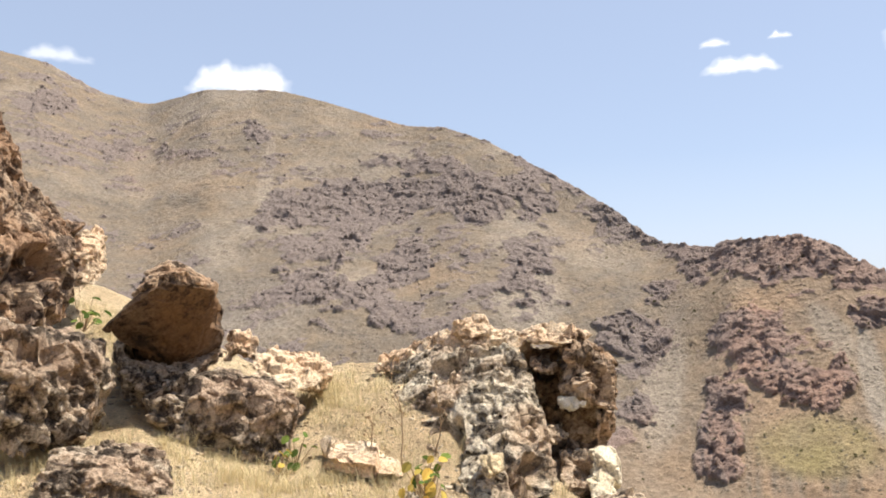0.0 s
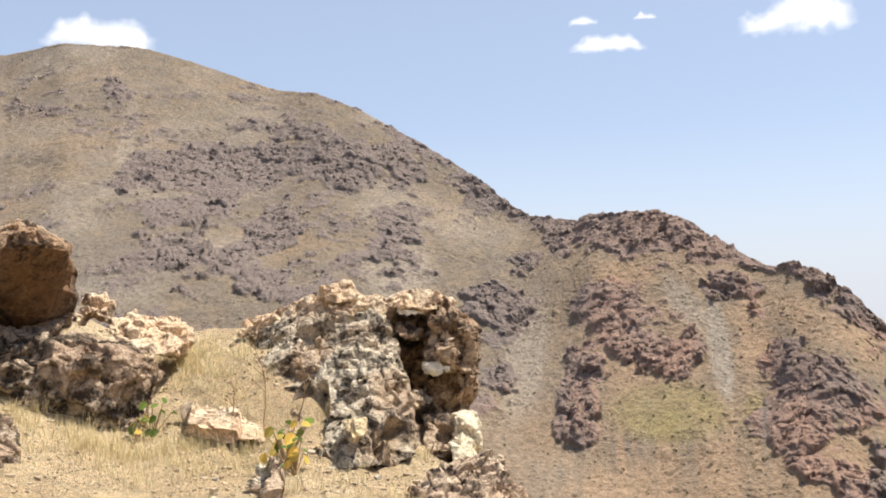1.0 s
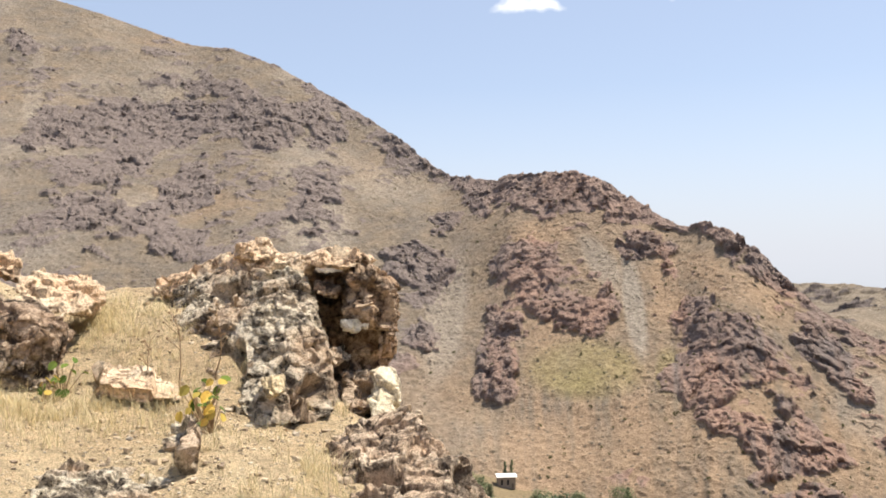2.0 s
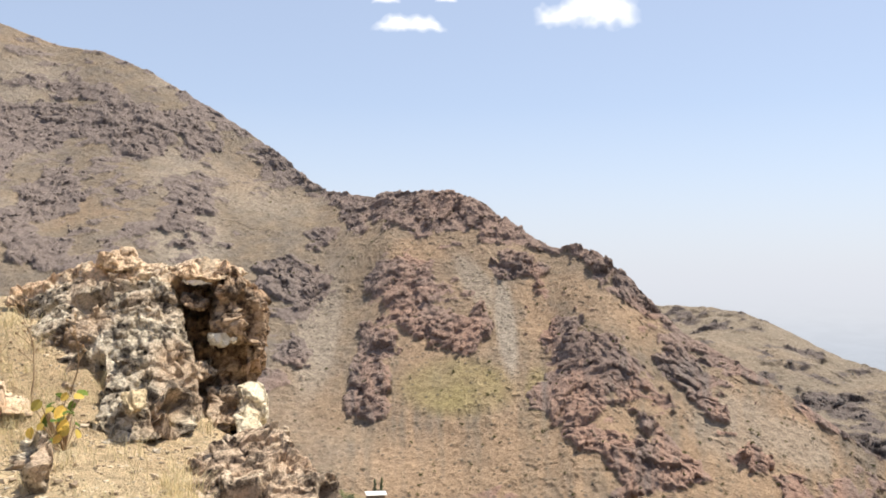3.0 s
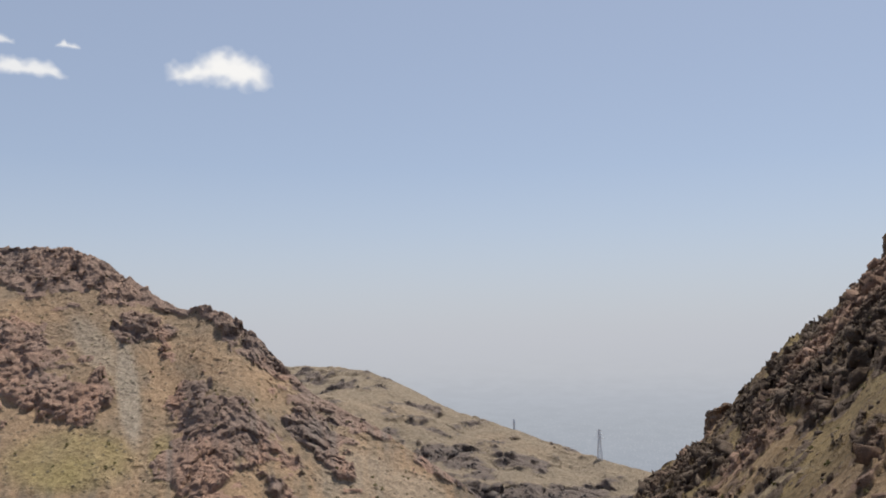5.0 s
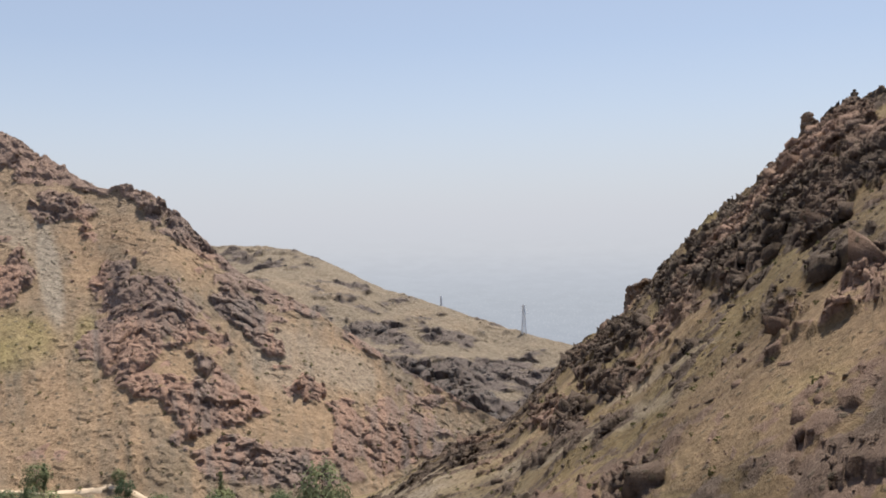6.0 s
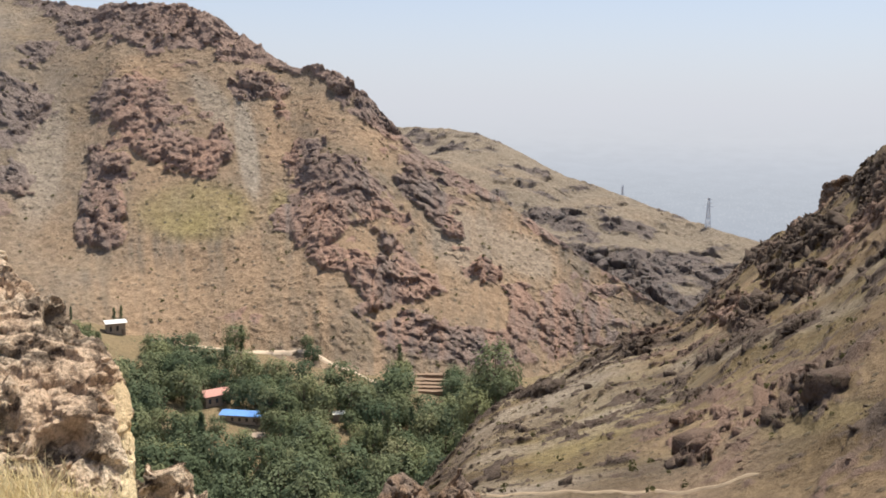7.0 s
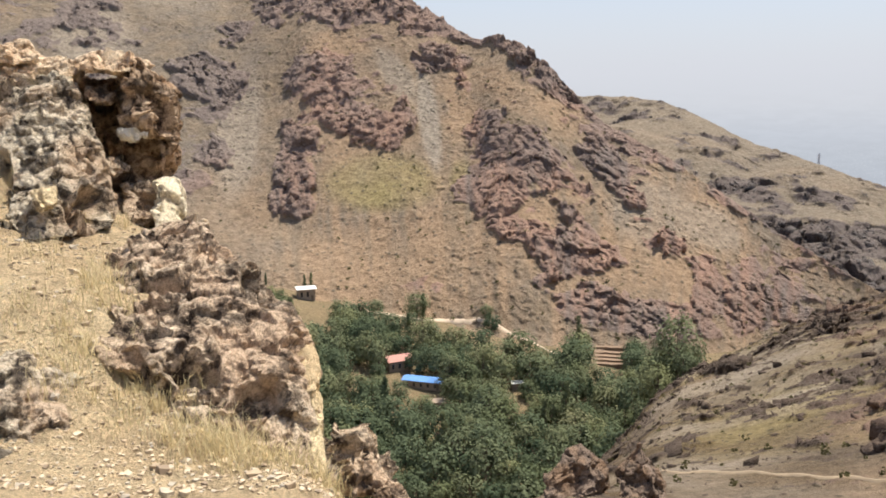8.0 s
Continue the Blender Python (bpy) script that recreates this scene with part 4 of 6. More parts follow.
LOW_WEDGE = [(0.78, 7.31, -0.60), (0.93, 7.39, -0.65), (0.95, 7.34, -0.72), (0.81, 7.20, -0.76), (0.76, 7.26, -0.68), (0.86, 7.95, -0.67), (1.01, 7.94, -0.72)]
PALE_STEP = [(-0.37, 5.74, -0.89), (-0.28, 5.74, -0.85), (-0.17, 5.70, -0.88), (-0.12, 5.50, -1.02), (-0.13, 5.25, -1.18), (-0.28, 5.24, -1.13), (-0.36, 5.44, -0.99), (-0.35, 6.19, -0.93), (-0.18, 6.10, -0.98)]
RUBBLE_ROCK = [(-0.98, 5.15, -1.06), (-0.69, 5.30, -1.06), (-0.41, 5.33, -1.09), (-0.18, 5.20, -1.18), (0.08, 5.00, -1.29), (0.08, 4.70, -1.35), (-0.30, 4.54, -1.35), (-0.70, 4.44, -1.29), (-0.90, 4.40, -1.21), (-0.52, 4.82, -1.20), (-0.76, 5.85, -1.18), (-0.13, 5.60, -1.32)]
SLAB = [(-0.90, 6.64, -0.76), (-0.87, 7.05, -0.70), (-0.37, 7.09, -0.75), (-0.27, 6.79, -0.84), (-0.29, 6.59, -0.90), (-0.73, 6.56, -0.85), (-0.86, 6.64, -0.83), (-0.38, 6.54, -0.86)]
GREY_ROCK = [(-0.19, 4.44, -1.24), (0.01, 4.50, -1.25), (0.15, 4.55, -1.25), (0.27, 4.50, -1.32), (0.36, 4.44, -1.36), (0.38, 4.29, -1.46), (0.34, 4.04, -1.58), (0.27, 3.92, -1.64), (0.14, 3.80, -1.61), (-0.02, 3.65, -1.60), (-0.18, 3.59, -1.56), (0.08, 4.00, -1.37), (0.23, 3.98, -1.44), (-0.08, 3.90, -1.36), (0.00, 5.10, -1.41), (0.39, 4.99, -1.54), (0.40, 4.69, -1.70)]
LEDGE_BODY = [(0.51, 5.98, -1.24), (0.77, 6.25, -1.06), (0.98, 6.22, -0.96), (1.19, 6.09, -0.93), (1.20, 5.67, -0.97), (1.29, 5.35, -1.06), (1.33, 4.92, -1.20), (1.44, 4.58, -1.30), (1.41, 4.27, -1.52), (1.29, 3.84, -1.80), (1.22, 3.76, -1.83), (1.11, 3.84, -1.79), (1.00, 3.98, -1.66), (0.80, 4.02, -1.57), (0.60, 4.26, -1.45), (0.37, 4.48, -1.34), (0.39, 4.88, -1.25), (0.79, 4.53, -1.32), (0.99, 4.24, -1.44), (0.73, 4.95, -1.18), (1.21, 4.13, -1.44), (1.24, 3.70, -1.94), (0.94, 3.79, -1.89), (1.33, 6.67, -1.05), (1.62, 4.94, -1.55), (1.43, 4.16, -2.01)]
EDGE = [(1.45, 4.58, -1.39), (1.52, 4.66, -1.40), (1.46, 4.36, -1.55), (1.33, 3.93, -1.85), (1.25, 3.82, -1.86), (1.40, 4.28, -1.51), (1.43, 4.48, -1.40), (1.36, 4.56, -1.43), (1.43, 4.64, -1.44), (1.37, 4.34, -1.59), (1.24, 3.91, -1.89), (1.16, 3.80, -1.90), (1.31, 4.26, -1.55), (1.34, 4.46, -1.44), (1.53, 4.65, -1.62), (1.40, 4.17, -1.96), (1.30, 3.94, -1.84)]
LOWER_ROCK = [(1.60, 4.63, -1.94), (1.75, 4.68, -2.02), (1.88, 4.63, -2.24), (1.94, 4.50, -2.36), (1.55, 4.33, -2.23), (1.48, 4.36, -2.04), (1.93, 5.15, -2.23), (2.12, 5.08, -2.53)]
CRAG_A = [(32.59, 53.60, -27.24), (35.15, 54.29, -26.83), (37.24, 55.26, -26.19), (38.36, 54.50, -27.10), (38.57, 53.14, -28.02), (35.44, 51.74, -30.16), (32.25, 52.65, -29.87), (41.63, 61.76, -30.86), (42.99, 59.61, -32.76)]
CRAG_B = [(39.25, 53.85, -28.36), (41.78, 54.41, -26.50), (42.53, 53.82, -28.10), (43.80, 52.80, -30.60), (38.52, 51.96, -30.92), (41.66, 50.75, -31.07), (45.36, 59.07, -30.54), (47.21, 57.61, -33.30)]
CRAG_C = [(51.70, 21.52, -19.38), (52.66, 21.82, -17.02), (54.02, 21.11, -16.81), (54.74, 19.18, -16.83), (51.98, 17.97, -20.02), (50.90, 20.85, -20.61), (59.37, 23.89, -18.83), (60.40, 21.16, -18.57)]
CRAG_D = [(242.58, 98.99, 15.19), (242.97, 98.02, 22.37), (243.41, 96.94, 29.91), (244.13, 95.09, 30.52), (245.01, 92.80, 27.82), (245.83, 90.62, 24.16), (246.59, 88.54, 14.83), (244.80, 93.36, 9.25), (252.25, 101.75, 22.62), (252.70, 100.63, 30.46), (253.46, 98.71, 31.09), (254.37, 96.33, 28.29), (255.22, 94.06, 24.49), (256.00, 91.90, 14.81)]
CRAG_E = [(247.90, 132.32, -9.67), (248.20, 131.74, -1.03), (249.28, 129.68, 0.25), (250.23, 127.85, -2.03), (251.46, 125.42, -7.54), (249.59, 129.09, -12.10), (256.16, 135.95, -1.74), (257.27, 133.83, -0.41), (258.25, 131.94, -2.76), (259.52, 129.43, -8.45)]
CRAG_F = [(248.28, 125.07, -5.53), (248.43, 124.77, 2.13), (250.24, 121.10, 2.57), (251.24, 119.00, -0.78), (251.80, 117.81, -6.33), (249.33, 122.96, -8.73), (256.47, 128.80, 1.54), (258.34, 125.01, 2.00), (259.38, 122.84, -1.46), (259.96, 121.62, -7.19)]
CRAG_G = [(251.45, 156.16, -27.79), (251.77, 155.66, -18.45), (253.53, 152.76, -15.97), (256.12, 148.39, -15.42), (257.26, 146.41, -22.38), (254.49, 151.16, -30.34), (259.42, 160.39, -19.73), (261.25, 157.40, -17.18), (263.91, 152.89, -16.61), (265.08, 150.85, -23.77)]
CRAG_H = [(241.67, 87.42, 13.17), (241.90, 86.78, 26.36), (243.01, 83.62, 29.06), (244.60, 78.86, 28.21), (246.21, 73.69, 11.35), (243.60, 81.90, 8.84), (252.26, 90.48, 26.91), (253.42, 87.19, 29.73), (255.07, 82.22, 28.85), (256.75, 76.83, 11.27)]

def chunk(rng, size, joints):
    """An angular block split off along the rock's joints. Gives places and faces."""
    bm = bmesh.new()
    sx, sy, sz = size * rng.uniform(0.5, 1.0), size * rng.uniform(0.5, 0.9), size * rng.uniform(0.35, 0.9)
    for x in (-1, 1):
        for y in (-1, 1):
            for z in (-1, 1):
                bm.verts.new((sx * (x + rng.uniform(-0.5, 0.3) * x), sy * (y + rng.uniform(-0.5, 0.3) * y), sz * (z + rng.uniform(-0.5, 0.3) * z)))
    bmesh.ops.convex_hull(bm, input=list(bm.verts))
    bm.verts.index_update()
    lean = joints @ Euler((rng.gauss(0, 0.2), rng.gauss(0, 0.2), rng.gauss(0, 0.25))).to_matrix()
    pts = [lean @ v.co for v in bm.verts]
    faces = [[v.index for v in f.verts] for f in bm.faces]
    bm.free()
    return pts, faces


def rock_mesh(corners, fine, rough, block, seed, grain, lumps):
    """A broken rock: a core with angular lumps grown together over it, then pitted. Gives its middle, places and faces."""
    rng = random.Random(seed)
    joints = Euler((rng.uniform(-0.5, 0.5), rng.uniform(-0.5, 0.5), rng.uniform(0, 1.57))).to_matrix()
    pts = np.array(corners)
    mid = (pts.min(0) + pts.max(0)) / 2
    size = float(np.linalg.norm(pts.max(0) - pts.min(0)))
    bm = bmesh.new()
    for c in pts:
        bm.verts.new(c)
    bmesh.ops.convex_hull(bm, input=list(bm.verts))
    loose = [v for v in bm.verts if not v.link_faces]
    bmesh.ops.delete(bm, geom=loose, context="VERTS")
    bmesh.ops.triangulate(bm, faces=list(bm.faces))
    bm.verts.index_update()
    shrink = 1 - (0.7 * block / size if lumps else 0)
    verts = [Vector(mid) + (v.co - Vector(mid)) * shrink for v in bm.verts]
    faces = [[v.index for v in f.verts] for f in bm.faces]
    sides_of = [(f.normal.copy(), f.normal.dot(f.verts[0].co)) for f in bm.faces]
    for f in list(bm.faces):
        many = f.calc_area() / (block * block) * lumps
        for _ in range(int(many) + (rng.random() < many % 1)):
            a, b = rng.random(), rng.random()
            if a + b > 1:
                a, b = 1 - a, 1 - b
            p = [v.co for v in f.verts]
            s = block * rng.choice((0.3, 0.45, 0.65, 0.95, 1.3))
            spot = p[0] + (p[1] - p[0]) * a + (p[2] - p[0]) * b - f.normal * s * 0.45
            lump, sides = chunk(rng, s, joints)
            limit = rough * block * rng.uniform(-2.2, 0.8)
            k = len(verts)
            for v in lump:
                q = spot + v
                for n, d in sides_of + sides_of:
                    over = n.dot(q) - d - limit - rough * block * rng.uniform(-0.8, 0.1)
                    if over > 0:
                        q = q - n * over
                verts.append(q)
            faces += [[k + i for i in side] for side in sides]
    bm.free()
    me = bpy.data.meshes.new("hull")
    me.from_pydata([tuple(v) for v in verts], [], faces)
    ob = new("hull", me)
    cut = ob.modifiers.new("cut", "REMESH")
    cut.mode, cut.voxel_size = "VOXEL", size / fine
    bpy.context.view_layer.update()
    done = ob.evaluated_get(bpy.context.evaluated_depsgraph_get()).to_mesh()
    w = np.empty(len(done.vertices) * 3)
    done.vertices.foreach_get("co", w)
    nor = np.empty(len(done.vertices) * 3)
    done.vertex_normals.foreach_get("vector", nor)
    edges = np.empty(len(done.edges) * 2, dtype=np.int32)
    done.edges.foreach_get("vertices", edges)
    w, nor, edges = w.reshape(-1, 3), nor.reshape(-1, 3), edges.reshape(-1, 2)
    faces = [list(f.vertices) for f in done.polygons]
    bpy.data.objects.remove(ob)
    bpy.data.meshes.remove(me)
    # only the largest piece stays
    mark = np.arange(len(w))
    while True:
        low = mark.copy()
        np.minimum.at(low, edges[:, 0], mark[edges[:, 1]])
        np.minimum.at(low, edges[:, 1], mark[edges[:, 0]])
        low = low[low]
        if (low == mark).all():
            break
        mark = low
    keep = mark == np.bincount(mark).argmax()
    order = np.cumsum(keep) - 1
    faces = [[int(order[i]) for i in f] for f in faces if keep[f[0]]]
    edges = order[edges[keep[edges[:, 0]]]]
    w, nor = w[keep], nor[keep]
    for _ in range(5):
        more = nor.copy()
        np.add.at(more, edges[:, 0], nor[edges[:, 1]])
        np.add.at(more, edges[:, 1], nor[edges[:, 0]])
        nor = more / np.maximum(np.linalg.norm(more, axis=1), 1e-9)[:, None]
    x, y, z = w[:, 0] / block, w[:, 1] / block, w[:, 2] / block
    pit = fbm(x * 2.4, y * 2.4, z * 2.0, 3, seed + 41)
    hole = vnoise(x * 1.0, y * 1.0, z * 1.1, seed + 43)
    out = 0.17 * facets(x * 1.7, y * 1.7, z * 1.5, seed + 50, 1.8, 0.3) + 0.045 * facets(x * 4.3, y * 4.3, z * 3.6, seed + 52, 1.8, 0.35)
    out = out + 0.014 * facets(x * 10.5, y * 10.5, z * 9, seed + 54, 1.6, 0.3)
    out = grain * (out - 0.16 * step(0.16, 0.34, pit) - 0.55 * step(0.3, 0.48, hole))
    return mid, w + nor * (block * out)[:, None] - mid, faces


def rock(name, corners, mat, label, fine=80, rough=0.3, block=0.28, seed=1, parent=None, grain=1.0, lumps=2.4):
    """A rock of its own, or a part of an outcrop. fine: cuts across it; rough: how far its lumps stand out; block: their size."""
    mid, P, faces = rock_mesh(corners, fine, rough, block, seed, grain, lumps)
    if parent is not None:
        return mesh_object(name, P + mid - np.array(parent.location[:]), faces, mat, parent, label=label)
    ob = mesh_object(name, P, faces, mat)
    ob.location = mid
    return tagged(ob, label, "rock")


boulder = new("boulder")
boulder.location = (-2.2, 7.7, 0.0)
tagged(boulder, "rusty brown overhanging boulder, darkened for shade, perched on a ledge", "rock")
rock("body", BOULDER, ROCK_RUST_SHADED, "", 140, 0.0, 0.34, 3, grain=0.3, lumps=0, parent=boulder)
# piece added in paler rock: sunlight on the rim put into colour
rock("top", BOULDER_TOP, ROCK_BROWN, "paler broken upper face with sunlight put into its colour", 100, 0.0, 0.22, 2, grain=0.7, lumps=0, parent=boulder)
rock("rock", UNDER_BOULDER, ROCK_PITTED, "shaded brown rock beneath the perched boulder", 80, 0.16, 0.22, 4)
rock("rock", LEDGE_ROCK, ROCK_PITTED, "pitted brown rock with a pink sunlit top", 190, 0.20, 0.27, 5)
rock("rock", LEFT_BOULDER, ROCK_PITTED, "large pitted grey-brown rock beside dry grass", 170, 0.20, 0.30, 7)
rock("rock", LOW_ROCK, ROCK_PITTED, "low pitted grey rock in straw-coloured grass", 120, 0.16, 0.22, 9)
rock("rock_wall", WALL_HIGH, ROCK_WALL, "tall jagged red-brown rock face in the sun", 150, 0.30, 0.46, 11)
rock("rock_wall", WALL_LOW, ROCK_WALL, "broken red-brown rock face above a grassy bank", 150, 0.30, 0.42, 13)
rock("rock", WALL_BLOCK, ROCK_TAN, "sunlit tan block on the grassy bank", 80, 0.1, 0.26, 15)
rock("rock", PALE_STONE, ROCK_TAN, "small pale broken rock behind the boulder", 60, 0.14, 0.2, 17)
rock("rock", PALE_LEDGE, ROCK_TAN, "flat pale tan rock at the ledge's rim", 90, 0.14, 0.2, 19)
rock("flat_stone", SLAB, ROCK_TAN, "flat pinkish stone slab lying in dry grass", 70, 0.0, 0.3, 21, grain=0.4, lumps=0)
outcrop = new("rock_outcrop")
outcrop.location = (0.4, 7.6, -1.1)
tagged(outcrop, "craggy outcrop with a dark cleft, lichen and a cream block", "rock outcrop")
rock("body", BODY, ROCK_GREY, "", 240, 0.14, 0.32, 23, parent=outcrop)
rock("crown", CROWN, ROCK_TAN, "tan broken upper edge", 140, 0.18, 0.22, 24, parent=outcrop)
rock("column", COLUMN, ROCK_BROWN, "brown broken column", 130, 0.18, 0.22, 25, parent=outcrop)
rock("brow", BROW, ROCK_TAN, "tan block jutting over the cleft", 80, 0.16, 0.18, 26, parent=outcrop)
rock("lower_column", LOWER_COLUMN, ROCK_GREY, "grey pitted foot of the column", 110, 0.18, 0.18, 27, parent=outcrop)
rock("cleft_wall", CLEFT_BACK, ROCK_BROWN, "dark rock deep in the cleft", 60, 0.18, 0.24, 28, parent=outcrop)
rock("block", WHITE_BLOCK, ROCK_PALE, "cream cracked block", 80, 0.0, 0.25, 29, grain=0.45, lumps=0, parent=outcrop)
rock("cleft_stone", CLEFT_STONE, ROCK_PALE, "pale broken stone in the cleft", 50, 0.1, 0.12, 32, parent=outcrop)
rock("wedge_stone", WEDGE_STONE, ROCK_BROWN, "brown stone wedged in the cleft", 50, 0.15, 0.14, 34, parent=outcrop)
rock("wedge_stone", LOW_WEDGE, ROCK_GREY, "grey stone wedged low in the cleft", 50, 0.15, 0.14, 36, parent=outcrop)
rock("cap", CAP, ROCK_TAN, "tan capping stone", 70, 0.06, 0.24, 30, lumps=0.4, parent=outcrop)
rock("block", ORANGE_BLOCK, ROCK_YELLOW, "smooth orange-tan block", 50, 0.0, 0.2, 31, grain=0.35, lumps=0, parent=outcrop)
rock("rock", PALE_STEP, ROCK_GREY, "pale grey rock standing in the soil before the outcrop", 90, 0.10, 0.30, 38, lumps=1.2)
rock("rock", RUBBLE_ROCK, ROCK_GREY, "low flat grey rubble rock in the gravel", 150, 0.14, 0.15, 40)
rock("rock", GREY_ROCK, ROCK_GREY, "grey and white weathered rock beside the soil track", 150, 0.18, 0.22, 33)
shelf = new("rock_outcrop")
shelf.location = (0.9, 4.9, -1.6)
tagged(shelf, "big pitted brown outcrop below the ledge, one edge painted sunlit yellow", "rock outcrop")
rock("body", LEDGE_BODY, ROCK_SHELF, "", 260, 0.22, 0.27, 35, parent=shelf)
# pale strip in yellow: the sun on this edge is painted in
rock("edge", EDGE, ROCK_YELLOW, "pale edge with sunlight put into its yellow colour", 80, 0.0, 0.2, 37, grain=0.3, lumps=0, parent=shelf)
rock("rock", LOWER_ROCK, ROCK_SHELF, "brown rock at the brink of the drop", 70, 0.25, 0.22, 39)
rock("crag", CRAG_A, ROCK_DARK, "dark jagged crag on the slope below", 90, 0.3, 1.9, 41)
rock("crag", CRAG_B, ROCK_DARK, "pointed dark crag beside the hill track", 90, 0.3, 1.9, 43)
rock("crag", CRAG_C, ROCK_DARK, "dark upright crag on the dry hillside", 90, 0.3, 1.9, 45)
for seed, corners in ((61, CRAG_D), (63, CRAG_E), (65, CRAG_F), (67, CRAG_G), (69, CRAG_H)):
    rock("crag", corners, ROCK_DARK, "dark jagged crag on the hillside's crest", 60, 0.3, 3.4, seed)


# ---- growing things ----
bpy.context.view_layer.update()
DEPS = bpy.context.evaluated_depsgraph_get()


def drop(x, y, top=900.0):
    """The highest surface under (x, y): its place, normal and object, or None."""
    hit, place, normal, _, ob, _ = scene.ray_cast(DEPS, (x, y, top), (0, 0, -1))
    if hit and ob.name.endswith("_rocks"):
        return drop(x, y, place.z - 0.02)
    return (place, normal, ob) if hit else None


def leaf_quads(bm, rng, centre, radius, count, leaf, heart=None):
    """A clump of leaves: small bent cards at random angles round a centre."""
    for _ in range(count):
        d = Vector((rng.gauss(0, 1), rng.gauss(0, 1), rng.gauss(0, 1) * 0.8)).normalized()
        at = centre + d * radius * (0.55 + 0.5 * rng.random())
        loose = Vector((rng.uniform(-1, 1), rng.uniform(-1, 1), rng.uniform(-0.3, 1)))
        n = (d + loose if heart is None else d * 0.4 + (at - heart).normalized() * 1.6 + loose * 0.5).normalized()
        a = n.orthogonal().normalized()
        a.rotate(Matrix.Rotation(rng.uniform(0, 6.28), 3, n))
        b = n.cross(a)
        s = leaf * rng.uniform(0.6, 1.3)
        v = [bm.verts.new(at + a * s), bm.verts.new(at + b * s * 0.8 + n * s * 0.25), bm.verts.new(at - a * s), bm.verts.new(at - b * s * 0.8 - n * s * 0.15)]
        bm.faces.new(v[:3])
        bm.faces.new((v[0], v[2], v[3]))


def limb(bm, a, b, ra, rb, sides=6):
    """A tapered round limb from a to b."""
    a, b = Vector(a), Vector(b)
    d = (b - a).normalized()
    u = d.orthogonal().normalized()
    w = d.cross(u)
    rings = []
    for p, r in ((a, ra), (b, rb)):
        rings.append([bm.verts.new(p + (u * math.cos(k * 6.2832 / sides) + w * math.sin(k * 6.2832 / sides)) * r) for k in range(sides)])
    for k in range(sides):
        bm.faces.new((rings[0][k], rings[0][(k + 1) % sides], rings[1][(k + 1) % sides], rings[1][k]))
    bm.faces.new(rings[0][::-1])
    bm.faces.new(rings[1])


def make_tree(name, seed, height, spread, mat, columnar=False, leaf=0.36):
    rng = random.Random(seed)
    tree = new(name)
    bm = bmesh.new()
    limb(bm, (0, 0, -0.6), (0.1, 0, height * 0.45), height * 0.028, height * 0.018)
    limb(bm, (0.1, 0, height * 0.45), (0.15, 0.1, height * 0.85), height * 0.018, height * 0.006)
    crown = bmesh.new()
    count = 44 if columnar else 40
    for k in range(count):
        if columnar:
            h = height * (0.10 + 0.88 * k / count)
            r = spread * math.sin(math.pi * min(1, 0.18 + 0.80 * k / count)) * rng.uniform(0.3, 0.9)
            size, middle = spread * 0.5, Vector((0, 0, h))
        else:
            level = -0.75 + 1.7 * (k + rng.random()) / count
            h = height * (0.52 + 0.42 * level)
            r = spread * math.sqrt(max(0.06, 1 - level * level)) * rng.uniform(0.5, 0.92)
            size, middle = spread * rng.uniform(0.24, 0.42), None
        a = rng.uniform(0, 6.28)
        c = Vector((math.cos(a) * r, math.sin(a) * r, h))
        if not columnar and k % 4 == 0:
            limb(bm, (0.1, 0, height * rng.uniform(0.25, 0.5)), c, height * 0.012, height * 0.004, 4)
        leaf_quads(crown, rng, c, size, 18 if columnar else 27, leaf, (c * 0.55 + Vector((0, 0, height * 0.2)) - Vector((0, 0, size * 0.3))) if middle is None else middle)
    part("trunk", bm, BARK, tree)
    part("crown", crown, mat, tree)
    return tree


BROAD = [make_tree("tree", 200 + k, h, s, m) for k, (h, s, m) in enumerate([(9.5, 5.2, LEAF), (10.5, 5.0, LEAF_DARK), (8.5, 4.8, LEAF_DARK), (12.0, 5.8, LEAF), (7.5, 4.6, LEAF)])]
POPLAR = [make_tree("poplar", 230 + k, h, s, LEAF_DARK, True, 0.32) for k, (h, s) in enumerate([(13.0, 1.3), (15.0, 1.5)])]
for t in BROAD:
    tagged(t, "leafy green fruit tree in the valley grove", "tree", "trees of the valley grove")
for t in POPLAR:
    tagged(t, "tall narrow dark green poplar in the valley grove", "tree", "poplars of the valley grove")

# houses: bearing, distance, length, depth, height, turn
HOUSES = {"white": (16.6, 384, 7.0, 5.5, 4.8, 8), "red": (22.2, 318, 9.0, 6.5, 3.8, 25), "blue": (23.9, 305, 13.5, 5.0, 2.8, -20),
          "shed": (29.8, 306, 4.0, 3.2, 2.4, 10), "tank": (29.6, 277, 3.0, 2.4, 2.0, 0), "stone": (24.7, 290, 6.0, 4.0, 2.8, 15)}


def blocked(b, r):
    """Is this place taken by a house, its view down the valley, the dry bank, or the terraces?"""
    for hb, hr, length, *_ in HOUSES.values():
        if abs(b - hb) < math.degrees((length * 0.5 + 1.5) / hr) and -25 < r - hr < 6:
            return True
    if 15.6 < b < 17.6 and r > 338:
        return True
    if abs(b - 35.4) < 1.3 and 316 < r:
        return True
    if ((b - 19.8) / 1.2) ** 2 + ((r - 305) / 14) ** 2 < 1 or ((b - 22.3) / 1.8) ** 2 + ((r - 283) / 6) ** 2 < 1:
        return True
    return ((b - 17.6) / 1.1) ** 2 + ((r - 345) / 18) ** 2 < 1


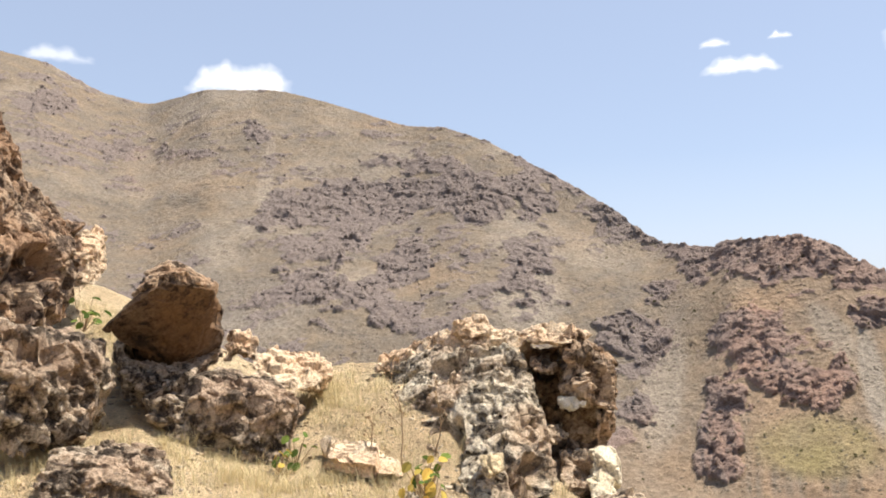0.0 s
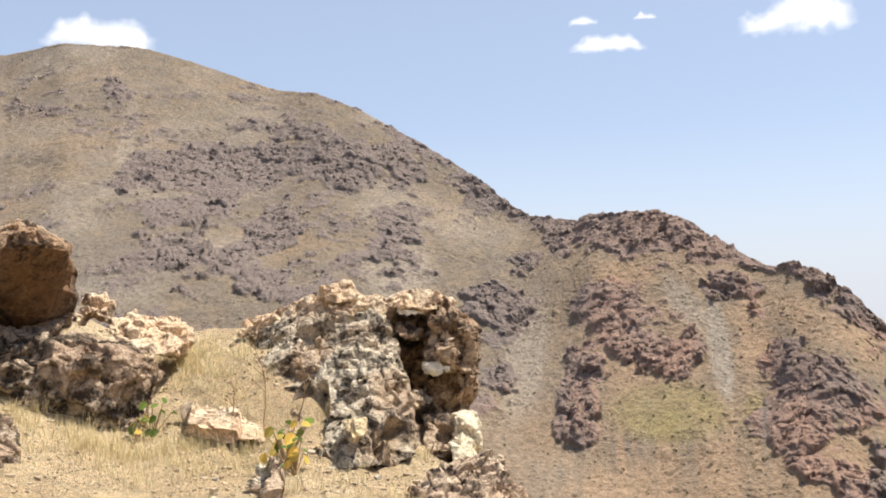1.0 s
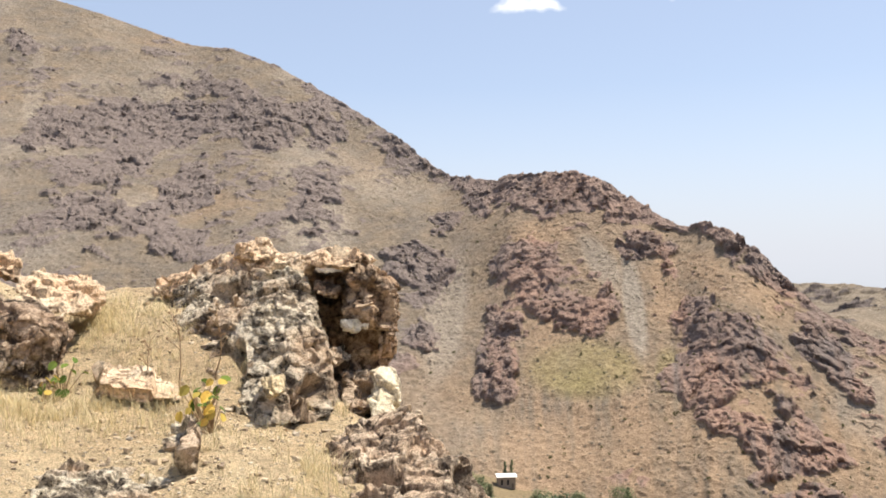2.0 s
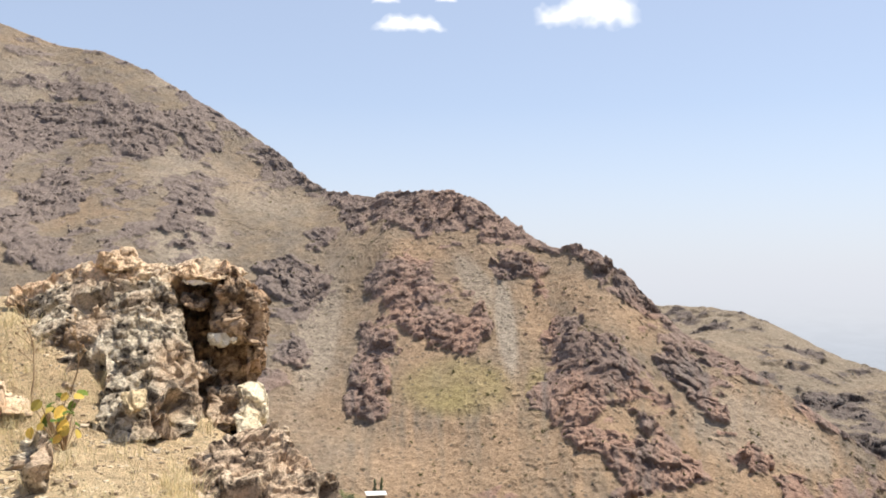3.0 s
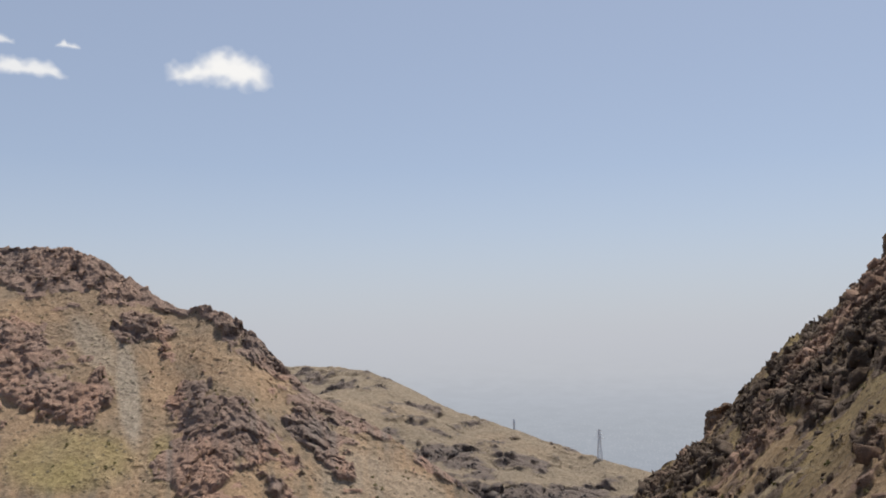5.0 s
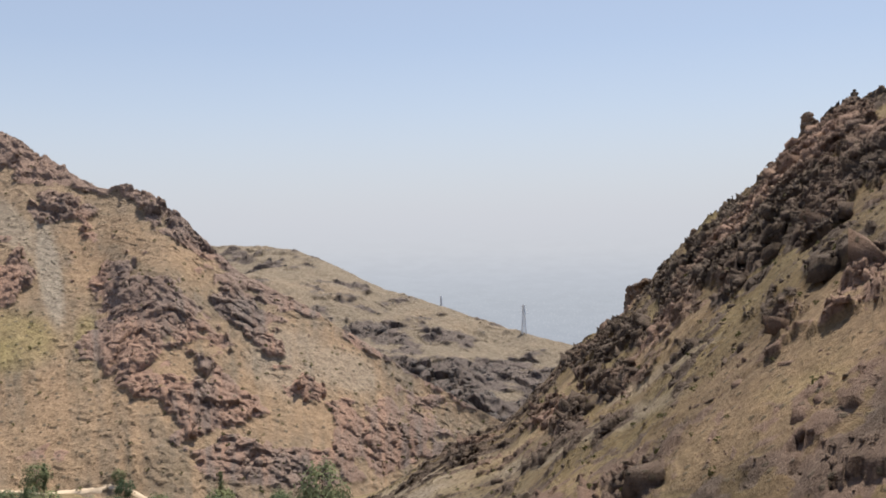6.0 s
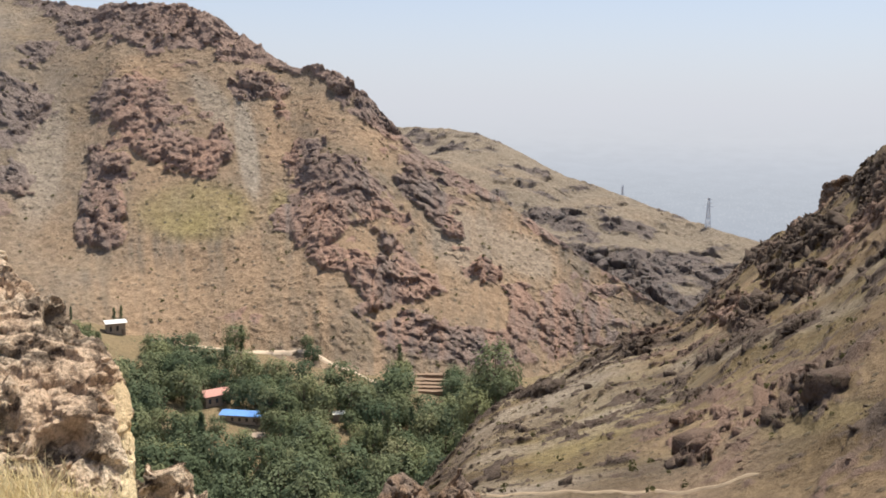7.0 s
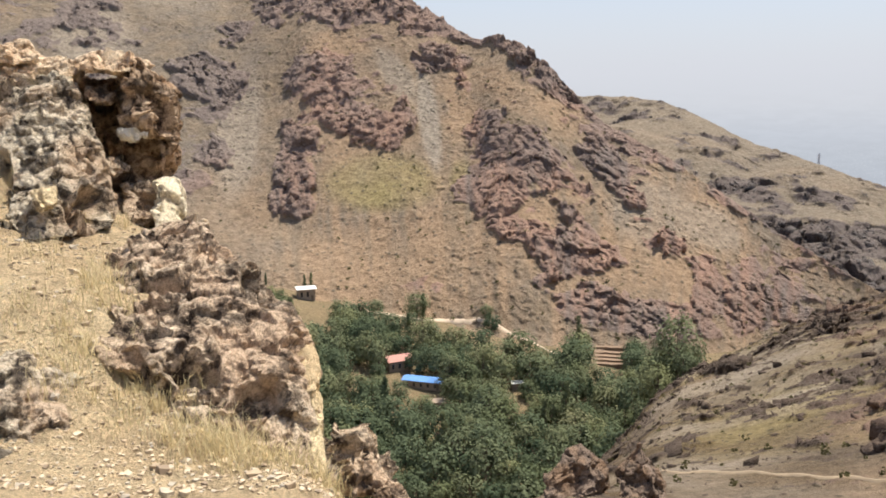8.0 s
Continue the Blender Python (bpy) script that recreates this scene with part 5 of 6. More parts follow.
def foot(b, column):
    return float(np.interp(b, [row[0] for row in FACE], [row[column] for row in FACE]))


rng = random.Random(77)
spots_taken = []
tries = 0
while len(spots_taken) < 400 and tries < 12000:
    tries += 1
    b = rng.uniform(13.5, 40.3)
    edge = foot(b, 1) - (29 if b < 26 else 35 if b < 33.5 else 8)
    r = math.sqrt(rng.uniform(226 ** 2, edge ** 2))
    p = plan(b, r)
    if blocked(b, r) or any((p.x - q[0]) ** 2 + (p.y - q[1]) ** 2 < 5.5 ** 2 for q in spots_taken):
        continue
    spots_taken.append((p.x, p.y, b, r))
spots_taken.sort(key=lambda q: q[3])
rng.shuffle(spots_taken)
grove_verts, grove_faces = [], []
placed = 0
for x, y, b, r in spots_taken:
    hit = drop(x, y)
    if hit is None or hit[2].name not in ("ground", "mountain", "hillside"):
        continue
    size = rng.uniform(0.65, 1.35) * (0.9 if r > 330 else 1.0)
    tall = rng.random() < 0.07 and b < 35
    kind = rng.choice(POPLAR if tall else BROAD)
    m = Matrix.Translation(hit[0]) @ Matrix.Rotation(rng.uniform(0, 6.28), 4, "Z") @ Matrix.Diagonal((size, size, size * rng.uniform(0.9, 1.15), 1))
    if placed < 288:
        copy_thing(kind, m)
        placed += 1
    else:
        me = [c for c in kind.children if c.name.startswith("crown")][0].data
        k = len(grove_verts)
        grove_verts += [m @ v.co for v in me.vertices]
        grove_faces += [[k + i for i in f.vertices] for f in me.polygons]
tagged(mesh_object("grove", grove_verts, grove_faces, LEAF), "dense green treetops of the valley grove", "trees", kind="stuff")


def plant_tree(kind, bearing, reach, size, label):
    p = plan(bearing, reach)
    hit = drop(p.x, p.y)
    ob = copy_thing(kind, Matrix.Translation(hit[0]) @ Matrix.Rotation(bearing, 4, "Z") @ Matrix.Scale(size, 4))
    return tagged(ob, label)


plant_tree(BROAD[1], 23.5, 371, 1.05, "open-crowned tree beside the footpath")
plant_tree(POPLAR[0], 23.9, 370, 0.85, "slim tree beside the footpath")
plant_tree(BROAD[4], 20.9, 374, 0.75, "small round tree above the footpath")
plant_tree(BROAD[2], 28.2, 360, 0.8, "dark tree below the footpath")
plant_tree(BROAD[2], 27.9, 367, 0.6, "small dark tree above the footpath")
plant_tree(POPLAR[0], 16.55, 392, 0.62, "short poplar behind the white-roofed house")
plant_tree(POPLAR[1], 16.95, 392, 0.62, "poplar behind the white-roofed house")
plant_tree(POPLAR[0], 14.2, 397, 0.45, "small poplar on the slope's foot")
plant_tree(POPLAR[1], 22.6, 252, 0.85, "tall dark poplar in the lower grove")
plant_tree(POPLAR[0], 23.9, 250, 1.0, "tall dark poplar in the lower grove")
# the patterns themselves take places of their own in the grove
for k, ob in enumerate(BROAD + POPLAR):
    p = plan(18.6 + 2.6 * k, 262 + 7 * (k % 3))
    ob.location = drop(p.x, p.y)[0]

# low growth under the trees
under = bmesh.new()
for k in range(1700):
    b = rng.uniform(14, 42)
    r = math.sqrt(rng.uniform(226 ** 2, (foot(b, 1) - 16) ** 2))
    if blocked(b, r):
        continue
    p = plan(b, r)
    hit = drop(p.x, p.y)
    if hit and hit[2].name == "ground":
        s = rng.uniform(0.8, 2.0)
        leaf_quads(under, rng, hit[0] + Vector((0, 0, s * 0.5)), s, 9, 0.32, hit[0] - Vector((0, 0, 1)))
tagged(part("undergrowth", under, LEAF_DARK), "dark green undergrowth beneath the grove", "bushes", kind="stuff")

# scattered shrubs on the slopes
shrubs = bmesh.new()
rng = random.Random(5)
wanted = 0
while wanted < 620:
    if rng.random() < 0.62:
        b, r, size = rng.uniform(8, 50), 0, rng.uniform(0.5, 1.3)
        r = foot(b, 1) + rng.random() ** 1.3 * (foot(b, 3) - foot(b, 1))
    else:
        b, r, size = rng.uniform(33, 72), rng.uniform(75, 270), rng.uniform(0.25, 0.6)
    p = plan(b, r)
    hit = drop(p.x, p.y)
    wanted += 1
    if hit is None or hit[2].name not in ("mountain", "hillside") or hit[1].z < 0.5:
        continue
    leaf_quads(shrubs, rng, hit[0] + Vector((0, 0, size * 0.5)), size * 0.8, 16, size * 0.35)
tagged(part("shrubs", shrubs, SHRUB), "low olive-green shrubs scattered over the dry slopes", "shrubs", kind="stuff")


# ---- village ----
WHITE_METAL = plain_material("white_sheet_metal", (0.78, 0.78, 0.76), (0.70, 0.70, 0.68), 2.0, 0.45)
RED_ROOF = plain_material("faded_red_roof_sheet", (0.40, 0.16, 0.13), (0.46, 0.21, 0.17), 1.5, 0.6)
BLUE_ROOF = plain_material("bright_blue_tarpaulin", (0.10, 0.26, 0.62), (0.14, 0.33, 0.70), 1.2, 0.5)
MUD_WALL = plain_material("mud_plaster_wall", (0.36, 0.28, 0.21), (0.28, 0.22, 0.17), 1.5, 0.9, 0.05)
DARK_OPENING = plain_material("dark_window_glass", (0.03, 0.03, 0.035), (0.05, 0.05, 0.05), 2.0, 0.2)


def box(bm, lo, hi):
    v = [bm.verts.new((x, y, z)) for z in (lo[2], hi[2]) for y in (lo[1], hi[1]) for x in (lo[0], hi[0])]
    for f in ((0, 2, 3, 1), (4, 5, 7, 6), (0, 1, 5, 4), (1, 3, 7, 5), (3, 2, 6, 7), (2, 0, 4, 6)):
        bm.faces.new([v[k] for k in f])


def house(key, roof_mat, label, ridge=0.0, overhang=0.5, bent=False):
    b, r, length, depth, height, turn = HOUSES[key]
    p = plan(b, r)
    hit = drop(p.x, p.y)
    ob = new("house")
    ob.matrix_world = Matrix.Translation(hit[0] - Vector((0, 0, 0.5))) @ Matrix.Rotation(radians(-b + turn), 4, "Z")
    bm = bmesh.new()
    box(bm, (-length / 2, -depth / 2, 0), (length / 2, depth / 2, height))
    part("wall", bm, MUD_WALL, ob)
    bm = bmesh.new()
    o = overhang
    zs = height + 0.02
    front = [(-length / 2 - o, -depth / 2 - o, zs), (length / 2 + o, -depth / 2 - o, zs)]
    back = [(-length / 2 - o, depth / 2 + o, zs + 0.15), (length / 2 + o, depth / 2 + o, zs + 0.15)]
    top = [(-length / 2 - o, 0, zs + ridge + 0.1), (length / 2 + o, 0, zs + ridge + 0.1)]
    rows = [front, top, back]
    under = [[bm.verts.new(v) for v in row] for row in rows]
    over = [[bm.verts.new((v[0], v[1], v[2] + 0.14)) for v in row] for row in rows]
    for k in range(2):
        bm.faces.new((over[k][0], over[k][1], over[k + 1][1], over[k + 1][0]))
        bm.faces.new((under[k][1], under[k][0], under[k + 1][0], under[k + 1][1]))
        for s in (0, 1):
            bm.faces.new((under[k][s], over[k][s], over[k + 1][s], under[k + 1][s]))
    for k in (0, 2):
        bm.faces.new((under[k][0], under[k][1], over[k][1], over[k][0]))
    bmesh.ops.recalc_face_normals(bm, faces=bm.faces[:])
    part("roof", bm, roof_mat, ob)
    if length > 5:
        for k in range(int(length // 2.6)):
            bm = bmesh.new()
            x = -length / 2 + 1.0 + k * 2.5
            box(bm, (x, -depth / 2 - 0.03, height * 0.35), (x + 0.9, -depth / 2 + 0.05, height * 0.78))
            part("window", bm, DARK_OPENING, ob)
        bm = bmesh.new()
        box(bm, (length / 2 - 1.6, -depth / 2 - 0.04, 0.3), (length / 2 - 0.7, -depth / 2 + 0.05, 2.3))
        part("door", bm, BARK, ob)
    return tagged(ob, label, "house")


house("white", WHITE_METAL, "house with a white sheet-metal roof at the slope's foot", 0.5, 0.7)
house("red", RED_ROOF, "mud-walled house with a faded red roof among trees", 1.4)
house("blue", BLUE_ROOF, "long low house roofed with bright blue tarpaulin", 0.7)
house("shed", WHITE_METAL, "small white-roofed shed among the trees", 0.3, 0.2)
house("tank", WHITE_METAL, "small white hut roof among the trees", 0.2, 0.2)
house("stone", MUD_WALL, "low flat-roofed mud house beside the grove", 0.1, 0.2)


def ribbon(name, points, width, mat, label, category, wobble):
    """A path laid over the ground through places given by bearing and distance."""
    bs = np.linspace(points[0][0], points[-1][0], 160)
    rs = np.interp(bs, [q[0] for q in points], [q[1] for q in points]) + wobble * np.sin(bs * 2.3)
    rows = []
    for b, r in zip(bs, rs):
        w = width * (0.75 + 0.4 * abs(math.sin(b * 3.1)))
        rows.append([drop(*plan(b, r + w * k).xy) for k in (-0.5, -0.17, 0.17, 0.5)])
    P = np.array([[(h[0].x, h[0].y, h[0].z + (0.12 if 0 < k < 3 else -0.05)) for k, h in enumerate(row)] for row in rows])
    level = np.convolve(np.pad(P[:, 1:3, 2].mean(1), 8, mode="edge"), np.ones(17) / 17, "valid")
    P[:, 1:3, 2] = level[:, None] + 0.06 * width
    ob = sheet(name, P[:, :, 0], P[:, :, 1], P[:, :, 2], mat, smooth=True)
    return tagged(ob, label, category, kind="structure")


DUST = plain_material("pale_trodden_dust", (0.62, 0.50, 0.38), (0.52, 0.41, 0.30), 0.8, 0.95)
TRACK = plain_material("faint_trodden_earth", (0.36, 0.28, 0.19), (0.30, 0.23, 0.155), 0.8, 0.95)
ribbon("footpath", [(18.6, 380), (23.6, 371), (27.8, 366), (30.3, 356), (32.9, 341)], 2.6, DUST, "pale dusty footpath along the slope's foot", "path", 0.5)
ribbon("hill_track", [(39.0, 84), (43, 82), (47, 78), (51.6, 74.5), (56, 72)], 0.6, TRACK, "faint trodden track across the hillside", "path", 0.25)

TERRACE = plain_material("dry_brown_earth", (0.27, 0.185, 0.125), (0.21, 0.145, 0.10), 0.8, 0.95, 0.1)
# terraces of dry earth at the slope's foot
for k in range(5):
    bm = bmesh.new()
    length = 16 - 1.2 * k
    box(bm, (-length / 2, -1.3, -2.2), (length / 2, 1.3, 0.5))
    bmesh.ops.subdivide_edges(bm, edges=bm.edges[:], cuts=4, use_grid_fill=True)
    for v in bm.verts:
        v.co += Vector((0.3 * noise.noise(v.co * 0.6), 0.3 * noise.noise(v.co * 0.6 + Vector((7, 0, 0))), 0.25 * noise.noise(v.co * 0.8)))
    ob = part("terrace_wall", bm, TERRACE)
    p = plan(35.5, 340 + 5.0 * k)
    ob.matrix_world = Matrix.Translation(drop(p.x, p.y)[0] + Vector((0, 0, 0.5))) @ Matrix.Rotation(radians(-35.5), 4, "Z")
    tagged(ob, "low earth terrace wall below the rocky slope", "wall", "terrace walls")

# ---- power line on the far hill ----
# steel paled towards blue-grey: distance haze put into its base colour
HAZED_STEEL = plain_material("haze_paled_steel", (0.55, 0.58, 0.63), (0.62, 0.65, 0.70), 1.0, 0.5)


def pylon(bearing, reach, height, sink, label):
    ob = new("transmission_tower")
    p = plan(bearing, reach)
    ob.location = drop(p.x, p.y)[0] - Vector((0, 0, sink))
    ob.rotation_euler = (0, 0, radians(-bearing + 20))
    base, top = height * 0.07, height * 0.02
    corners = [(-1, -1), (1, -1), (1, 1), (-1, 1)]

    def leg_at(c, h):
        w = base + (top - base) * min(1, h / height * 1.12)
        return Vector((c[0] * w, c[1] * w, h))
    for c in corners:
        bm = bmesh.new()
        limb(bm, leg_at(c, 0), leg_at(c, height), 0.30, 0.2, 4)
        part("leg", bm, HAZED_STEEL, ob)
    for k in range(7):
        h0, h1 = height * k / 7, height * (k + 1) / 7
        bm = bmesh.new()
        for i in range(4):
            limb(bm, leg_at(corners[i], h0), leg_at(corners[(i + 1) % 4], h1), 0.14, 0.14, 4)
            limb(bm, leg_at(corners[(i + 1) % 4], h0), leg_at(corners[i], h1), 0.14, 0.14, 4)
        part("brace", bm, HAZED_STEEL, ob)
    for h, w in ((0.70, 0.20), (0.82, 0.17), (0.94, 0.13)):
        bm = bmesh.new()
        limb(bm, (-height * w, 0, height * h), (0, 0, height * (h + 0.015)), 0.12, 0.32, 4)
        limb(bm, (height * w, 0, height * h), (0, 0, height * (h + 0.015)), 0.12, 0.32, 4)
        part("crossarm", bm, HAZED_STEEL, ob)
    return tagged(ob, label, "pylon", "pylons on the far hill")


pylon(52.15, 838, 27, 1, "steel lattice pylon on the far hill's crest")
pylon(47.1, 905, 13, 1, "smaller steel lattice pylon on the far hill")


# ---- clouds ----
def cloud(bearing, height_angle, width, tall, seed, dense, label):
    m = bpy.data.materials.new("glowing_cloud")
    m.use_nodes = True
    n, l = m.node_tree.nodes, m.node_tree.links
    n.clear()
    c = n.new("ShaderNodeTexCoord").outputs["UV"]
    att = n.new("ShaderNodeAttribute")
    att.attribute_name = "body"
    pos = place_coords(n)
    wisps = noise_node(n, l, 0.008, 3, 0.5, pos)
    add = n.new("ShaderNodeMath")
    add.operation = "MULTIPLY_ADD"
    l.new(wisps, add.inputs[0])
    add.inputs[1].default_value = 0.7
    l.new(att.outputs["Fac"], add.inputs[2])
    alpha = ramp(n, l, add.outputs[0], [(0.15, grey(0)), (0.40, grey(0.4 * dense)), (0.78, grey(dense))])
    em, tr, ms, out = n.new("ShaderNodeEmission"), n.new("ShaderNodeBsdfTransparent"), n.new("ShaderNodeMixShader"), n.new("ShaderNodeOutputMaterial")
    # the sheet emits its white: sunlight on the cloud put into colour
    l.new(ramp(n, l, add.outputs[0], [(0.4, (0.62, 0.68, 0.80)), (1.0, (0.84, 0.87, 0.92))]), em.inputs[0])
    l.new(alpha, ms.inputs[0])
    l.new(tr.outputs[0], ms.inputs[1])
    l.new(em.outputs[0], ms.inputs[2])
    l.new(ms.outputs[0], out.inputs[0])
    S, T = np.meshgrid(np.linspace(-1, 1, 81), np.linspace(-1, 1, 41))
    B = bearing + S * width
    E = np.radians(height_angle + T * tall)
    R = 4300 + 60 * fbm(S * 2, T * 2, S * 0, 3, seed)
    roof = 0.55 * (1 - (S / 0.8) ** 2) + 0.22 * vnoise(S * 3.5, S * 0, S * 0, seed) - 0.05
    lumps = 0.24 * fbm(S * 2.2 * width, T * 2.2 * tall, S * 0, 2, seed + 3, 0.5)
    body = np.minimum((roof - T) * 1.5, (T + 0.45) * 2.0) + lumps
    body = np.clip(np.minimum(body, (0.85 - np.abs(S)) * 2.2), -0.6, 0.75)
    ob = sheet("cloud", R * np.sin(np.radians(B)), R * np.cos(np.radians(B)), R * np.tan(E), m, smooth=True)
    a = ob.data.attributes.new("body", "FLOAT", "POINT")
    a.data.foreach_set("value", body.reshape(-1).astype(np.float32))
    ob.visible_shadow = False
    return tagged(ob, label, "cloud")


cloud(29.2, 16.9, 3.6, 1.9, 3, 1.0, "bright white puffy cloud with a flat base")
cloud(18.2, 16.1, 2.5, 0.9, 5, 0.85, "thin white streak of cloud")
cloud(16.8, 17.5, 1.0, 0.5, 7, 0.7, "tiny white wisp of cloud")
cloud(20.5, 17.6, 0.8, 0.45, 9, 0.8, "tiny white puff of cloud")
cloud(-12.4, 16.0, 3.6, 1.7, 11, 1.0, "white puffy cloud rising behind the peak")
cloud(-22.8, 16.7, 2.2, 0.8, 13, 0.5, "faint wisp of cloud above the ridge")


# ---- ledge: stones, grass, plants ----
def stones():
    """Loose stones: a few of hand size, most the size of a nut."""
    rng, rand = np.random.default_rng(9), random.Random(9)
    count = 13000
    R = 3.4 + 7.1 * rng.random(count) ** 1.25
    A = np.radians(rng.uniform(-30, 24, count))
    X, Y = R * np.sin(A), R * np.cos(A)
    size = 0.004 + 0.006 * rng.random(count) + 0.018 * rng.random(count) ** 16
    Z = ledge_height(X, Y)
    patterns = split_blocks(9, 31)
    verts, faces = [], []
    for k in range(count):
        P, F = patterns[k % len(patterns)]
        turn = rand.uniform(0, 6.28)
        c, q = math.cos(turn), math.sin(turn)
        V = P * size[k] * np.array([rand.uniform(0.8, 1.5), rand.uniform(0.7, 1.2), rand.uniform(0.4, 0.9)])
        start = len(verts)
        verts += [(X[k] + v[0] * c - v[1] * q, Y[k] + v[0] * q + v[1] * c, Z[k] + v[2] + size[k] * 0.15) for v in V]
        faces += [[start + int(i) for i in f] for f in F]
    return tagged(mesh_object("gravel", verts, faces, GRAVEL), "loose tan and grey stones scattered over the ledge", "gravel", kind="stuff")


def gravel_material():
    m, n, l, p = material("loose_stones")
    isl = n.new("ShaderNodeNewGeometry").outputs["Random Per Island"]
    l.new(ramp(n, l, isl, [(0.0, (0.24, 0.18, 0.125)), (0.35, (0.48, 0.37, 0.25)), (0.75, (0.62, 0.51, 0.365)), (1.0, (0.40, 0.35, 0.285))]), p.inputs["Base Color"])
    p.inputs["Roughness"].default_value = 0.9
    return m


GRAVEL = gravel_material()
stones()

# grassy patches: bearing, distance, half width in degrees, half depth, tufts
GRASS = [(-24, 6.6, 4, 0.6, 110), (-15, 6.7, 5, 0.5, 110), (-9, 6.6, 4, 0.6, 110), (-7, 8.5, 1.6, 0.9, 130), (-19.5, 9.4, 3.0, 1.1, 120),
         (-4.5, 7.8, 2.6, 0.8, 70), (-4, 6.5, 3.5, 0.35, 50), (0, 5.6, 5, 0.7, 20), (5.5, 5.3, 1.6, 0.7, 30), (8, 4.35, 4, 0.3, 55), (13, 3.95, 4, 0.25, 75), (3, 4.6, 3, 0.5, 50),
         (3, 6.9, 4, 0.2, 25), (-21, 8.3, 2, 0.6, 50), (19, 3.95, 2, 0.2, 25)]


def grass():
    rng = random.Random(12)
    verts, faces = [], []
    for b0, r0, wb, wr, tufts in GRASS:
        for _ in range(tufts):
            b, r = b0 + rng.gauss(0, 0.5) * wb, r0 + rng.gauss(0, 0.5) * wr
            x, y, _z = plan(b, r)
            z = float(ledge_height(np.array([x]), np.array([y]))[0]) - 0.01
            tall = rng.uniform(0.06, 0.19)
            for _ in range(rng.randint(9, 16)):
                a, lean = rng.uniform(0, 6.28), rng.uniform(0.2, 1.0)
                h = tall * rng.uniform(0.5, 1.1)
                ox, oy = x + rng.gauss(0, 0.035), y + rng.gauss(0, 0.035)
                dx, dy = math.cos(a), math.sin(a)
                w = 0.0018
                k = len(verts)
                for t, ww in ((0, 1.0), (0.55, 0.8), (1, 0.15)):
                    f = lean * h * t * t
                    for s in (-1, 1):
                        verts.append((ox + dx * f - dy * w * ww * s, oy + dy * f + dx * w * ww * s, z + h * t * (1 - 0.25 * lean * t)))
                faces += [(k, k + 1, k + 3, k + 2), (k + 2, k + 3, k + 5, k + 4)]
    return tagged(mesh_object("dry_grass", verts, faces, STRAW), "straw-coloured dry grass tufts on the ledge", "grass", kind="stuff")


grass()

STALK = plain_material("dead_brown_stalk", (0.30, 0.20, 0.12), (0.42, 0.30, 0.18), 20.0, 0.9)
LEAF_YELLOW = leaf_material("yellowing_plant_leaves", (0.62, 0.42, 0.09), (0.70, 0.56, 0.20))
LEAF_FRESH = leaf_material("fresh_green_plant_leaves", (0.13, 0.20, 0.05), (0.22, 0.28, 0.08))


def stalk_plant(bearing, reach, height, seed, label):
    """A dead, branched stalk with seed heads."""
    rng = random.Random(seed)
    x, y, _ = plan(bearing, reach)
    ob = new("dead_stalk")
    ob.location = (x, y, float(ledge_height(np.array([x]), np.array([y]))[0]) - 0.02)
    bm = bmesh.new()
    p, d = Vector((0, 0, 0)), Vector((rng.uniform(-0.1, 0.1), 0, 1))
    tips = []
    for k in range(6):
        q = p + d.normalized() * height / 6
        limb(bm, p, q, 0.006 - 0.0006 * k, 0.0055 - 0.0006 * k, 5)
        if k > 1:
            for _ in range(2):
                side = Vector((rng.uniform(-1, 1), rng.uniform(-1, 1), 0.9)).normalized() * height * rng.uniform(0.12, 0.28)
                limb(bm, q, q + side, 0.003, 0.002, 4)
                tips.append(q + side)
        p, d = q, d + Vector((rng.uniform(-0.25, 0.25), rng.uniform(-0.25, 0.25), 0))
    part("stem", bm, STALK, ob)
    for tip in tips[:8]:
        bm = bmesh.new()
        bmesh.ops.create_icosphere(bm, subdivisions=1, radius=0.011, matrix=Matrix.Translation(tip))
        part("seed_head", bm, STALK, ob)
    return tagged(ob, label, "plant")


